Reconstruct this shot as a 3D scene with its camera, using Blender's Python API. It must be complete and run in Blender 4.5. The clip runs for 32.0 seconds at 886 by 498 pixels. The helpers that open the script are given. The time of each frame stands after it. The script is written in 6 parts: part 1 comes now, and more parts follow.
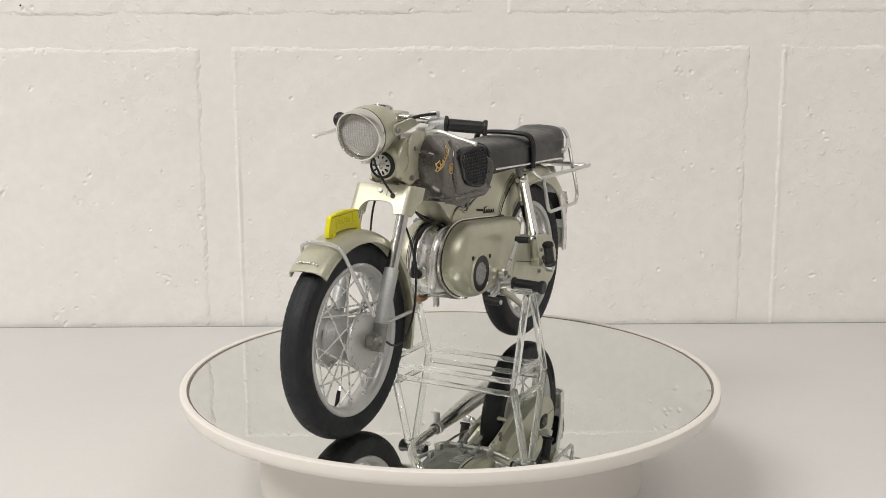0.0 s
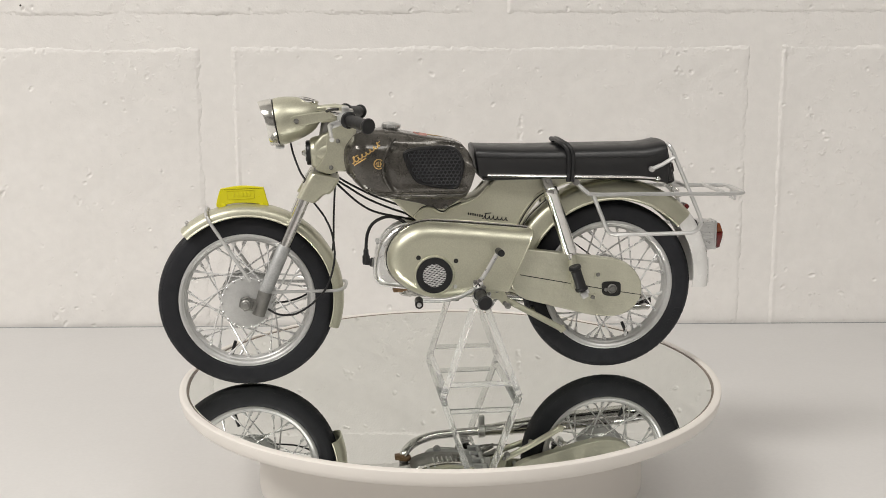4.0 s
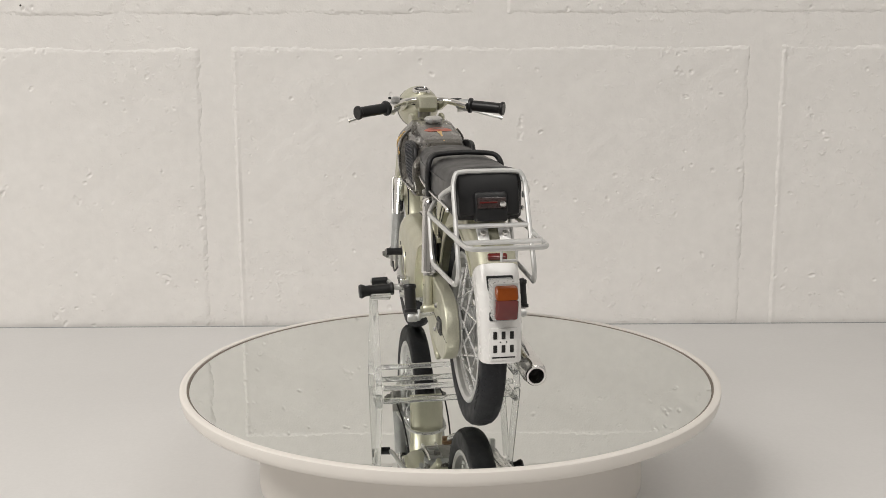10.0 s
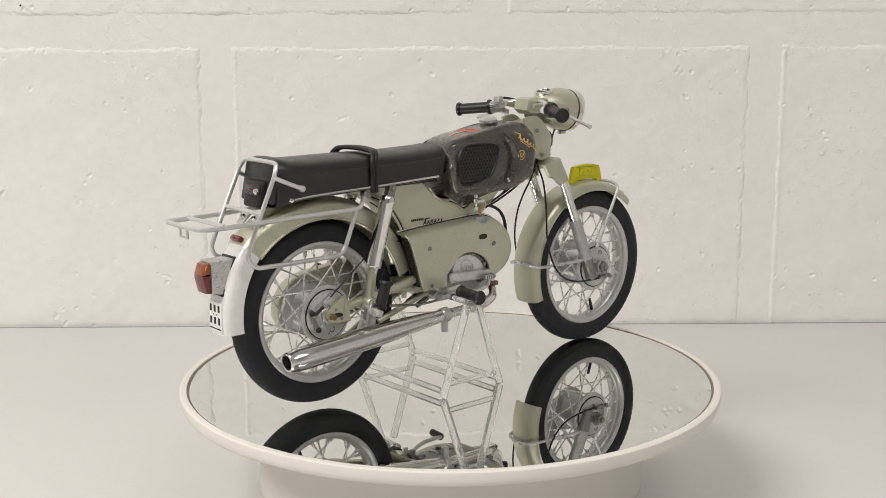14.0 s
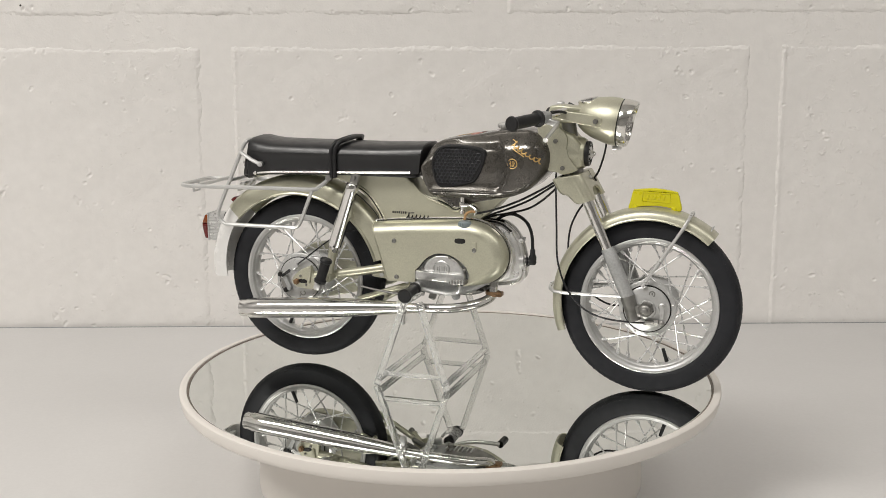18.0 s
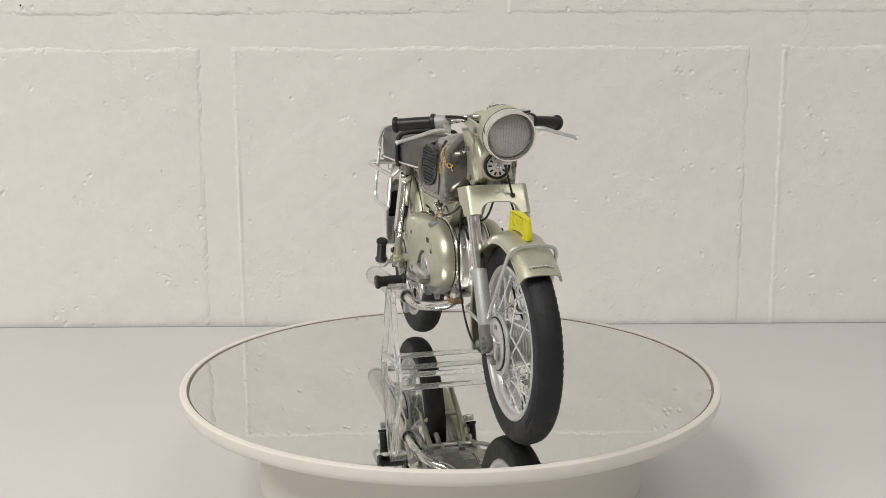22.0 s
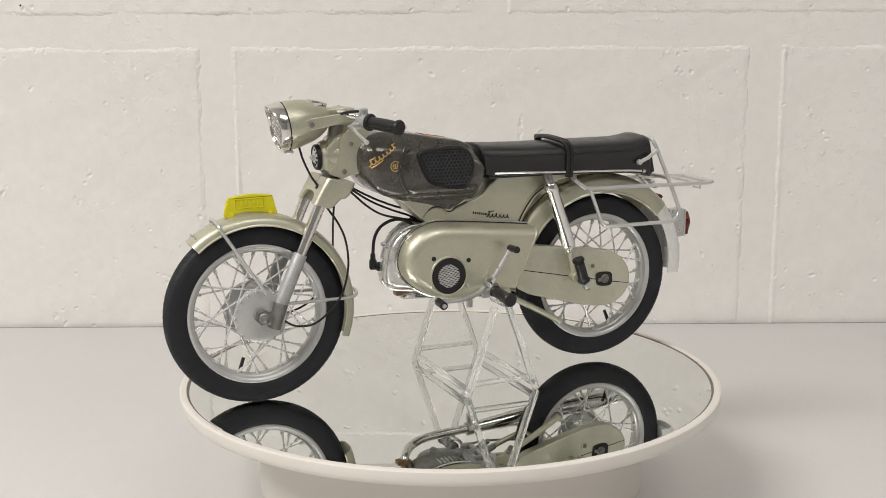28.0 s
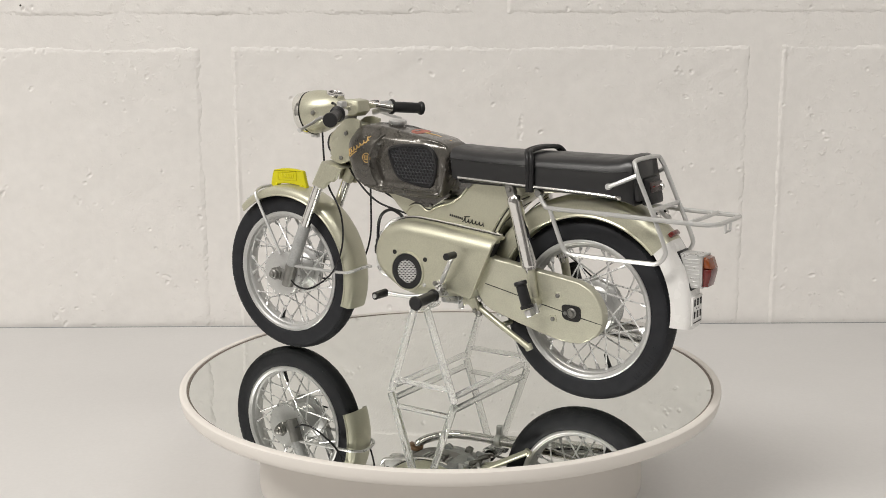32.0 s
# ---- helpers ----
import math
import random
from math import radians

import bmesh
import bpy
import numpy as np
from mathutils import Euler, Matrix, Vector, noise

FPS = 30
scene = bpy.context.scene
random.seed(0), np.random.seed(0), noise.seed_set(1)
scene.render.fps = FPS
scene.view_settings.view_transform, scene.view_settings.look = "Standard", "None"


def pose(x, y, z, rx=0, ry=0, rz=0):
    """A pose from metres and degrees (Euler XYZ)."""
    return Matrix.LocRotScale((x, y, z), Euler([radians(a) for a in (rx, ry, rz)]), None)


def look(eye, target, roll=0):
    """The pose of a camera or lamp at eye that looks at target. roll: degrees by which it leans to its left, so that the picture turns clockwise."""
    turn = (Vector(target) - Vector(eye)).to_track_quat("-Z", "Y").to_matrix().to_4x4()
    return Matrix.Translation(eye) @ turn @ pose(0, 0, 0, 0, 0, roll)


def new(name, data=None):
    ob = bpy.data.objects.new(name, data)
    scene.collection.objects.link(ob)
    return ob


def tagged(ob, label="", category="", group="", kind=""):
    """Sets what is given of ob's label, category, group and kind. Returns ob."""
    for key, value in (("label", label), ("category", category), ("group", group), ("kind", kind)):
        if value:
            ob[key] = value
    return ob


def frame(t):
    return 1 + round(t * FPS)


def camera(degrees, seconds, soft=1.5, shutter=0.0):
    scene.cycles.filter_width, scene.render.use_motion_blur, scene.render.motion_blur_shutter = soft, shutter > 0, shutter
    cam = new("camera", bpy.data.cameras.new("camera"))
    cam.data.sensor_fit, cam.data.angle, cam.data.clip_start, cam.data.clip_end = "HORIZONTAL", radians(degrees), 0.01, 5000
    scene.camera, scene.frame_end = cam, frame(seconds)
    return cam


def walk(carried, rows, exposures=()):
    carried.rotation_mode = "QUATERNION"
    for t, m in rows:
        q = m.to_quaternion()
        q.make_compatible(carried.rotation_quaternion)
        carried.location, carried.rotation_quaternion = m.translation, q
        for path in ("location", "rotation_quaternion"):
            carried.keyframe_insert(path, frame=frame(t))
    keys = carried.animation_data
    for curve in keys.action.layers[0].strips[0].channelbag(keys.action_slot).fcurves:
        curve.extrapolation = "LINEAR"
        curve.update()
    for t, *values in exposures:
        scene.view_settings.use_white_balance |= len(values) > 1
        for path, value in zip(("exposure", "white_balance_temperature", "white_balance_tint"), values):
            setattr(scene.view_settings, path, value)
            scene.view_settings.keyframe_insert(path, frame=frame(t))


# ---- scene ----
MIRROR = 0.796          # height of the mirror's face over the floor; the table top is at 0.7490
TABLE = 0.7490
WALL = 0.2553            # face of the block wall behind the turntable's axis
EYE = (-0.00594, -0.43035, MIRROR + 0.13183)
PITCH, YAW, ROLL = -10.973, -0.4645, -0.2326


def heading(t):
    """Degrees by which the model is turned; a turn takes 25.2 s, clockwise from above, a little uneven."""
    w = 2 * math.pi / 25.2
    return 12.08 - 14.298 * (t - 16.0) + 2.768 * math.sin(w * t) + 0.141 * math.cos(w * t) + 0.139 * math.sin(2 * w * t) + 0.213 * math.cos(2 * w * t)


# the film camera's own small changes of exposure, in stops
EXPOSURES = [(0, 0.06), (1, 0.06), (2, 0.02), (3, 0.03), (6, -0.04), (7, 0.0), (8, 0.08), (9, 0.03), (10, -0.12), (11, -0.10), (12, 0.24), (13, 0.16), (14, 0.06), (17, -0.03),
             (18, -0.12), (19, -0.04), (20, 0.04), (21, 0.02), (22, -0.12), (23, -0.16), (24, 0.07), (25, 0.06), (28, 0.0), (30, -0.05), (31, -0.12), (32, -0.01)]

cam = camera(41.21, 32.0, soft=0.15, shutter=0.0)
aim = (EYE[0] - math.sin(radians(YAW)) * math.cos(radians(PITCH)),
       EYE[1] + math.cos(radians(YAW)) * math.cos(radians(PITCH)),
       EYE[2] + math.sin(radians(PITCH)))
walk(cam, [(0, look(EYE, aim, ROLL)), (32, look(EYE, aim, ROLL))], exposures=EXPOSURES)

# ---- light ----
world = bpy.data.worlds.new("world")
scene.world = world
world.use_nodes = True
world.node_tree.nodes["Background"].inputs[0].default_value = (0.9, 0.95, 1.0, 1)
world.node_tree.nodes["Background"].inputs[1].default_value = 0.05


def area_lamp(name, eye, target, sx, sy, watts, colour=(1, 0.965, 0.92)):
    d = bpy.data.lights.new(name, "AREA")
    d.shape, d.size, d.size_y, d.energy, d.color = "RECTANGLE", sx, sy, watts, colour
    ob = new(name, d)
    ob.matrix_world = look(eye, target)
    return ob


area_lamp("ceiling_lamp", (-1.20, -1.10, 2.44), (-1.20, -1.10, 0), 1.2, 0.6, 49.9)
area_lamp("ceiling_lamp", (0.80, -1.20, 2.44), (0.80, -1.20, 0), 1.2, 0.6, 13.0)

# ---- materials ----
def material(name, colour, rough=0.5, metal=0.0, coat=0.0, trans=0.0, ior=1.45, emit=0.0, spec=0.5,
             var=0.06, vscale=120.0, fine=0.0, fscale=1500.0, bump=0.0, bscale=900.0, rvar=0.08):
    """Node material: base colour with variation at two scales, roughness variation and fine relief."""
    m = bpy.data.materials.new(name)
    m.use_nodes = True
    nt = m.node_tree
    p = nt.nodes["Principled BSDF"]
    p.inputs["Base Color"].default_value = (*colour, 1)
    p.inputs["Roughness"].default_value = rough
    p.inputs["Metallic"].default_value = metal
    p.inputs["Coat Weight"].default_value = coat
    p.inputs["Coat Roughness"].default_value = 0.08
    p.inputs["Transmission Weight"].default_value = trans
    p.inputs["IOR"].default_value = ior
    p.inputs["Specular IOR Level"].default_value = spec
    if emit:
        p.inputs["Emission Color"].default_value = (*colour, 1)
        p.inputs["Emission Strength"].default_value = emit
    tc = nt.nodes.new("ShaderNodeTexCoord")

    def noise_node(scale, detail=4.0):
        n = nt.nodes.new("ShaderNodeTexNoise")
        n.inputs["Scale"].default_value, n.inputs["Detail"].default_value = scale, detail
        nt.links.new(tc.outputs["Object"], n.inputs["Vector"])
        return n

    def spread(source, lo, hi):
        r = nt.nodes.new("ShaderNodeMapRange")
        r.inputs["From Min"].default_value, r.inputs["From Max"].default_value = 0.3, 0.7
        r.inputs["To Min"].default_value, r.inputs["To Max"].default_value = lo, hi
        nt.links.new(source, r.inputs["Value"])
        return r.outputs["Result"]

    big = noise_node(vscale)
    value = spread(big.outputs["Fac"], 1 - var, 1 + var)
    if fine:
        small = noise_node(fscale, 2.0)
        mul = nt.nodes.new("ShaderNodeMath")
        mul.operation = "MULTIPLY"
        nt.links.new(value, mul.inputs[0])
        nt.links.new(spread(small.outputs["Fac"], 1 - fine, 1 + fine), mul.inputs[1])
        value = mul.outputs[0]
    mix = nt.nodes.new("ShaderNodeVectorMath")
    mix.operation = "SCALE"
    mix.inputs[0].default_value = colour
    nt.links.new(value, mix.inputs["Scale"])
    nt.links.new(mix.outputs["Vector"], p.inputs["Base Color"])
    if rvar:
        nt.links.new(spread(noise_node(vscale * 2.3).outputs["Fac"], max(0.0, rough - rvar), rough + rvar), p.inputs["Roughness"])
    if bump:
        b = nt.nodes.new("ShaderNodeBump")
        b.inputs["Strength"].default_value, b.inputs["Distance"].default_value = bump, 0.0006
        nt.links.new(noise_node(bscale, 6.0).outputs["Fac"], b.inputs["Height"])
        nt.links.new(b.outputs["Normal"], p.inputs["Normal"])
    return m


M_WALL = material("painted_block", (0.795, 0.772, 0.745), 0.55, var=0.02, vscale=9, fine=0.02, fscale=160, rvar=0.05)
def wall_relief(m):
    """Sparse crisp lumps and pits over a fine paint grain, thicker in some places than in others."""
    nt = m.node_tree
    p = nt.nodes["Principled BSDF"]
    geo = nt.nodes.new("ShaderNodeNewGeometry")

    def layer(scale, detail, lo, hi, gain):
        n = nt.nodes.new("ShaderNodeTexNoise")
        n.inputs["Scale"].default_value, n.inputs["Detail"].default_value = scale, detail
        r = nt.nodes.new("ShaderNodeMapRange")
        r.interpolation_type = "SMOOTHSTEP"
        r.inputs["From Min"].default_value, r.inputs["From Max"].default_value = lo, hi
        r.inputs["To Max"].default_value = gain
        nt.links.new(geo.outputs["Position"], n.inputs["Vector"])
        nt.links.new(n.outputs["Fac"], r.inputs["Value"])
        return r.outputs["Result"]

    def sum_(op, a, b_):
        q = nt.nodes.new("ShaderNodeMath")
        q.operation = op
        nt.links.new(a, q.inputs[0])
        nt.links.new(b_, q.inputs[1])
        return q.outputs[0]

    lumps = sum_("MULTIPLY", layer(260, 3.0, 0.54, 0.78, 1.3), layer(13, 2.0, 0.40, 0.68, 1.0))
    pits = sum_("MULTIPLY", layer(300, 2.0, 0.71, 0.80, 1.2), layer(9, 2.0, 0.36, 0.60, 1.0))
    height = sum_("ADD", sum_("SUBTRACT", lumps, pits), layer(900, 4.0, 0.2, 0.8, 0.2))
    b = nt.nodes.new("ShaderNodeBump")
    b.inputs["Strength"].default_value, b.inputs["Distance"].default_value = 0.42, 0.0006
    nt.links.new(height, b.inputs["Height"])
    nt.links.new(b.outputs["Normal"], p.inputs["Normal"])


wall_relief(M_WALL)
M_ROOM = material("room_paint", (0.34, 0.335, 0.327), 0.7, var=0.02, vscale=3)
M_CEIL = material("ceiling_paint", (0.82, 0.82, 0.81), 0.8, var=0.02, vscale=3)
M_FLOOR = material("room_floor", (0.16, 0.155, 0.15), 0.5, var=0.08, vscale=5)
M_TABLE = material("table_laminate", (0.66, 0.65, 0.64), 0.38, var=0.015, vscale=7, fine=0.015, fscale=600, rvar=0.05)
M_TURN = material("cream_plastic", (0.76, 0.722, 0.675), 0.42, var=0.015, vscale=30)
M_MIRROR = material("mirror_glass", (0.80, 0.815, 0.79), 0.0, metal=1.0, var=0.004, vscale=20, rvar=0.0)
# near-black: painted shade in recesses, also dark print, dial and holes
M_DARK = material("dark_shade_and_marks", (0.012, 0.011, 0.010), 0.5)
M_BROWN = material("brown_gasket", (0.20, 0.165, 0.135), 0.5)
M_PAINT = material("champagne_metallic", (0.548, 0.538, 0.425), 0.42, metal=0.74, coat=0.2, var=0.03, vscale=90, fine=0.07, fscale=2200, bump=0.07, bscale=800)
M_CASE = material("lumpy_champagne", (0.555, 0.545, 0.44), 0.44, metal=0.66, coat=0.2, var=0.05, vscale=140, fine=0.07, fscale=2200, bump=0.9, bscale=240)
M_TANK = material("brown_metallic", (0.090, 0.083, 0.072), 0.30, metal=0.55, coat=0.75, var=0.16, vscale=120, fine=0.42, fscale=2600, bump=0.10, bscale=1900)
M_RUBBER = material("tyre_rubber", (0.0135, 0.0142, 0.0175), 0.60, spec=0.42, var=0.12, vscale=140, bump=0.12, bscale=2400)
M_VINYL = material("seat_vinyl", (0.0095, 0.0095, 0.0105), 0.36, spec=0.75, var=0.10, vscale=110, bump=0.05, bscale=700, rvar=0.06)
M_BLACK = material("black_plastic", (0.012, 0.012, 0.013), 0.42, var=0.15, vscale=300)
M_SATIN = material("satin_chrome", (0.84, 0.83, 0.81), 0.20, metal=0.95, var=0.03, vscale=200, rvar=0.05)
M_PAD = material("honeycomb_rubber", (0.035, 0.036, 0.040), 0.34, var=0.15, vscale=300)
M_CHROME = material("chrome", (0.78, 0.77, 0.75), 0.10, metal=1.0, var=0.03, vscale=200, rvar=0.05)
M_ALU = material("cast_aluminium", (0.64, 0.64, 0.63), 0.36, metal=0.9, var=0.10, vscale=260, fine=0.06, bump=0.10, bscale=2200)
M_HEAD = material("blotchy_polished_alloy", (0.84, 0.835, 0.82), 0.34, metal=0.9, var=0.08, vscale=200, fine=0.05, rvar=0.10, bump=0.45, bscale=150)
M_SILVER = material("silver_paint", (0.60, 0.60, 0.59), 0.33, metal=0.6, var=0.04, vscale=260)
M_STEEL = material("dull_steel", (0.27, 0.265, 0.25), 0.42, metal=0.85, var=0.18, vscale=300, bump=0.1)
M_COPPER = material("rusty_brass", (0.24, 0.15, 0.085), 0.5, metal=0.7, var=0.25, vscale=500)
M_RIM = material("matte_silver_rim", (0.56, 0.56, 0.55), 0.38, metal=0.55, var=0.05, vscale=200, fine=0.04)
M_CAST = material("grey_cast_alloy", (0.42, 0.425, 0.42), 0.52, metal=0.45, var=0.10, vscale=220, fine=0.10, fscale=1600, bump=0.14, bscale=1500)
M_SPOKE = material("bright_spoke_wire", (0.74, 0.74, 0.73), 0.3, metal=0.5, var=0.05, vscale=300)
M_CHAMP = material("polished_champagne_rim", (0.74, 0.73, 0.69), 0.14, metal=0.96, var=0.03, vscale=200, rvar=0.05)
M_PLATE = material("worn_red_black", (0.035, 0.022, 0.021), 0.3, coat=0.3, var=0.3, vscale=500)
M_WHITE = material("white_gloss", (0.78, 0.77, 0.75), 0.25, coat=0.4, var=0.02)
M_YELLOW = material("lime_yellow_plastic", (0.66, 0.60, 0.012), 0.32, var=0.04, vscale=200, spec=0.5)
M_ACRYL = material("clear_acrylic", (0.97, 0.975, 0.965), 0.07, trans=0.82, ior=1.17, var=0.0, rvar=0.08, vscale=300)
M_LENS = material("clear_lens", (0.95, 0.94, 0.92), 0.06, trans=0.82, ior=1.25, var=0.0, rvar=0.0)
M_FLUTE = material("frosted_flutes", (0.90, 0.89, 0.87), 0.15, trans=0.75, ior=1.35, var=0.0)
M_EXH = material("exhaust_chrome", (0.74, 0.73, 0.71), 0.17, metal=1.0, var=0.06, vscale=260, rvar=0.05, bump=0.16, bscale=170)
M_REFL = material("reflector_silver", (0.90, 0.89, 0.87), 0.36, metal=0.35, var=0.03, vscale=300)
M_RED = material("red_lens", (0.12, 0.012, 0.010), 0.15, coat=0.5, var=0.1, vscale=400)
M_ORANGE = material("orange_lens", (0.22, 0.05, 0.008), 0.15, coat=0.5, var=0.1, vscale=400)
M_CAP = material("pale_blue_cap", (0.24, 0.29, 0.30), 0.4, var=0.08, vscale=300)
M_GOLD = material("gold_transfer", (0.66, 0.44, 0.17), 0.4, metal=0.4, var=0.1, vscale=600)
M_TUBE = material("silver_tube", (0.66, 0.66, 0.65), 0.36, metal=0.7, var=0.03, vscale=200)
M_EMBLEM = material("red_transfer", (0.36, 0.08, 0.045), 0.35, var=0.08, vscale=500)
M_MESHM = material("mesh_metal", (0.50, 0.49, 0.48), 0.4, metal=0.35, var=0.06, vscale=500)
M_HOSE = material("tan_hose", (0.45, 0.27, 0.12), 0.5, var=0.1, vscale=500)

# ---- shape helpers, in millimetres ----
MM = 0.001
V = Vector
SHIFT = Vector((0, 0, 0))   # added to what is built next, in millimetres


def finish(bm, name, mat, smooth=40):
    me = bpy.data.meshes.new(name)
    bmesh.ops.recalc_face_normals(bm, faces=bm.faces)
    bm.to_mesh(me)
    bm.free()
    me.transform(Matrix.Translation(SHIFT))
    me.transform(Matrix.Scale(MM, 4))
    me.polygons.foreach_set("use_smooth", [True] * len(me.polygons))
    me.set_sharp_from_angle(angle=radians(smooth))
    me.materials.append(mat)
    return me


def part(name, bm, mat, parent=None, label="", smooth=40):
    """Links a bmesh, in millimetres, as one mesh object under its thing or part."""
    ob = new(name, finish(bm, name, mat, smooth))
    ob.parent = parent
    if label:
        ob["label"] = label
    return ob


def again(ob, parent, m=None):
    """Another object on the same mesh."""
    o = new(ob.name.split(".")[0], ob.data)
    o.parent = parent
    if m is not None:
        o.matrix_basis = m
    if "label" in ob:
        o["label"] = ob["label"]
    return o


def ring_faces(bm, rings, closed_u=True, cap=True, loop=False):
    n = len(rings[0])
    last = len(rings) if loop else len(rings) - 1
    for i in range(last):
        a, b = rings[i], rings[(i + 1) % len(rings)]
        for j in range(n if closed_u else n - 1):
            k = (j + 1) % n
            bm.faces.new((a[j], a[k], b[k], b[j]))
    if cap and not loop and closed_u:
        bm.faces.new(rings[0])
        bm.faces.new(rings[-1])


def spline(pts, per=6, loop=False):
    """Points of a smooth curve through pts."""
    p = [V(q) for q in pts]
    out = []
    n = len(p)
    for i in range(n if loop else n - 1):
        if loop:
            a, b, c, d = p[i - 1], p[i], p[(i + 1) % n], p[(i + 2) % n]
        else:
            a, b, c, d = p[max(i - 1, 0)], p[i], p[i + 1], p[min(i + 2, n - 1)]
        for k in range(per):
            t = k / per
            out.append(0.5 * ((2 * b) + (c - a) * t + (2 * a - 5 * b + 4 * c - d) * t * t + (3 * b - a - 3 * c + d) * t ** 3))
    if not loop:
        out.append(p[-1])
    return out


def tube(pts, r, seg=8, per=6, loop=False, bm=None, smooth=True, cap=True):
    """A round rod along pts; r is a number, or one for each point of pts."""
    bm = bm or bmesh.new()
    path = spline(pts, per, loop) if smooth else [V(q) for q in pts]
    radii = r if isinstance(r, (list, tuple)) else None
    rings, normal = [], None
    n = len(path)
    for i, q in enumerate(path):
        if loop:
            t = path[(i + 1) % n] - path[i - 1]
        else:
            t = path[min(i + 1, n - 1)] - path[max(i - 1, 0)]
        t.normalize()
        if normal is None:
            normal = t.orthogonal().normalized()
        normal = (normal - t * normal.dot(t)).normalized()
        side = t.cross(normal)
        if radii:
            f = i / (n - 1) * (len(radii) - 1)
            k = min(int(f), len(radii) - 2)
            rr = radii[k] + (radii[k + 1] - radii[k]) * (f - k)
        else:
            rr = r
        rings.append([bm.verts.new(q + rr * (math.cos(a) * normal + math.sin(a) * side))
                      for a in (2 * math.pi * j / seg for j in range(seg))])
    ring_faces(bm, rings, cap=cap, loop=loop)
    return bm


def rod(a, b, r, r2=None, seg=12, bm=None):
    bm = bm or bmesh.new()
    a, b = V(a), V(b)
    t = (b - a).normalized()
    n = t.orthogonal().normalized()
    s = t.cross(n)
    rings = []
    for q, rr in ((a, r), (b, r if r2 is None else r2)):
        rings.append([bm.verts.new(q + rr * (math.cos(x) * n + math.sin(x) * s)) for x in (2 * math.pi * j / seg for j in range(seg))])
    ring_faces(bm, rings)
    return bm


def lathe(profile, centre, axis=(0, 1, 0), seg=32, bm=None, closed=False):
    """Turns profile, rows of (radius, along), round the axis through centre; closed joins its last row to its first."""
    bm = bm or bmesh.new()
    c, t = V(centre), V(axis).normalized()
    n = t.orthogonal().normalized()
    s = t.cross(n)
    rings = []
    for r, h in profile:
        rings.append([bm.verts.new(c + h * t + max(r, 0.02) * (math.cos(x) * n + math.sin(x) * s))
                      for x in (2 * math.pi * j / seg for j in range(seg))])
    ring_faces(bm, rings, loop=closed)
    return bm


def box(c, size, bevel=0.3, turn=(0, 0, 0), bm=None, seg=2):
    out = bm or bmesh.new()
    g = bmesh.ops.create_cube(out, size=1.0)["verts"]
    m = Matrix.LocRotScale(c, Euler([radians(a) for a in turn]), size)
    bmesh.ops.transform(out, matrix=m, verts=g)
    if bevel:
        edges = list({e for v_ in g for e in v_.link_edges})
        bmesh.ops.bevel(out, geom=edges, offset=bevel, segments=seg, affect="EDGES", profile=0.5, clamp_overlap=True)
    return out


def inset(outline, d):
    """The outline, drawn inwards by d."""
    n = len(outline)
    area = sum(outline[i - 1][0] * outline[i][1] - outline[i][0] * outline[i - 1][1] for i in range(n))
    sgn = 1 if area > 0 else -1
    out = []
    for i in range(n):
        (x0, z0), (x, z), (x1, z1) = outline[i - 1], outline[i], outline[(i + 1) % n]
        a_, b_ = V((x - x0, z - z0)), V((x1 - x, z1 - z))
        a_, b_ = (a_.normalized() if a_.length > 1e-6 else b_.normalized()), (b_.normalized() if b_.length > 1e-6 else a_.normalized())
        m = V((-a_.y - b_.y, a_.x + b_.x)) * sgn
        k = m.length
        m = m / k if k > 1e-6 else V((0, 0))
        out.append((x + m.x * d * min(1.6, 2.0 / max(k, 0.3)), z + m.y * d * min(1.6, 2.0 / max(k, 0.3))))
    return out


def prism(outline, y0, y1, bevel=0.5, seg=2, bm=None, inner=None, soft=None):
    """A plate with that outline in x and z, from y0 to y1, its rims rounded by bevel (by inner at y0). soft moves each drawn-in point."""
    out = bm or bmesh.new()
    way = 1 if y1 > y0 else -1
    b1 = min(bevel, abs(y1 - y0) * 0.9)
    b0 = min(bevel, abs(y1 - y0) * 0.45) if inner is None else inner
    rows = []
    if b0 > 0:
        rows += [(b0 * (1 - math.sin(a)), y0 + way * b0 * (1 - math.cos(a))) for a in (0.5 * math.pi * k / seg for k in range(seg + 1))]
    else:
        rows.append((0.0, y0))
    if b1 > 0:
        rows += [(b1 * (1 - math.sin(a)), y1 - way * b1 * (1 - math.cos(a))) for a in (0.5 * math.pi * k / seg for k in range(seg, -1, -1))]
    else:
        rows.append((0.0, y1))
    rings, lines = [], []
    for d, y in rows:
        line = inset(outline, d) if d > 1e-6 else outline
        if soft:
            line = [soft(x0, z0, x, z, d) for (x0, z0), (x, z) in zip(outline, line)]
        rings.append([out.verts.new((x, y, z)) for x, z in line])
        lines.append(line)
    for first, y in ((True, y0), (False, y1)):
        line = inset(lines[0] if first else lines[-1], 0.12)
        rings.insert(0 if first else len(rings), [out.verts.new((x, y, z)) for x, z in line])
    ring_faces(out, rings)
    return out


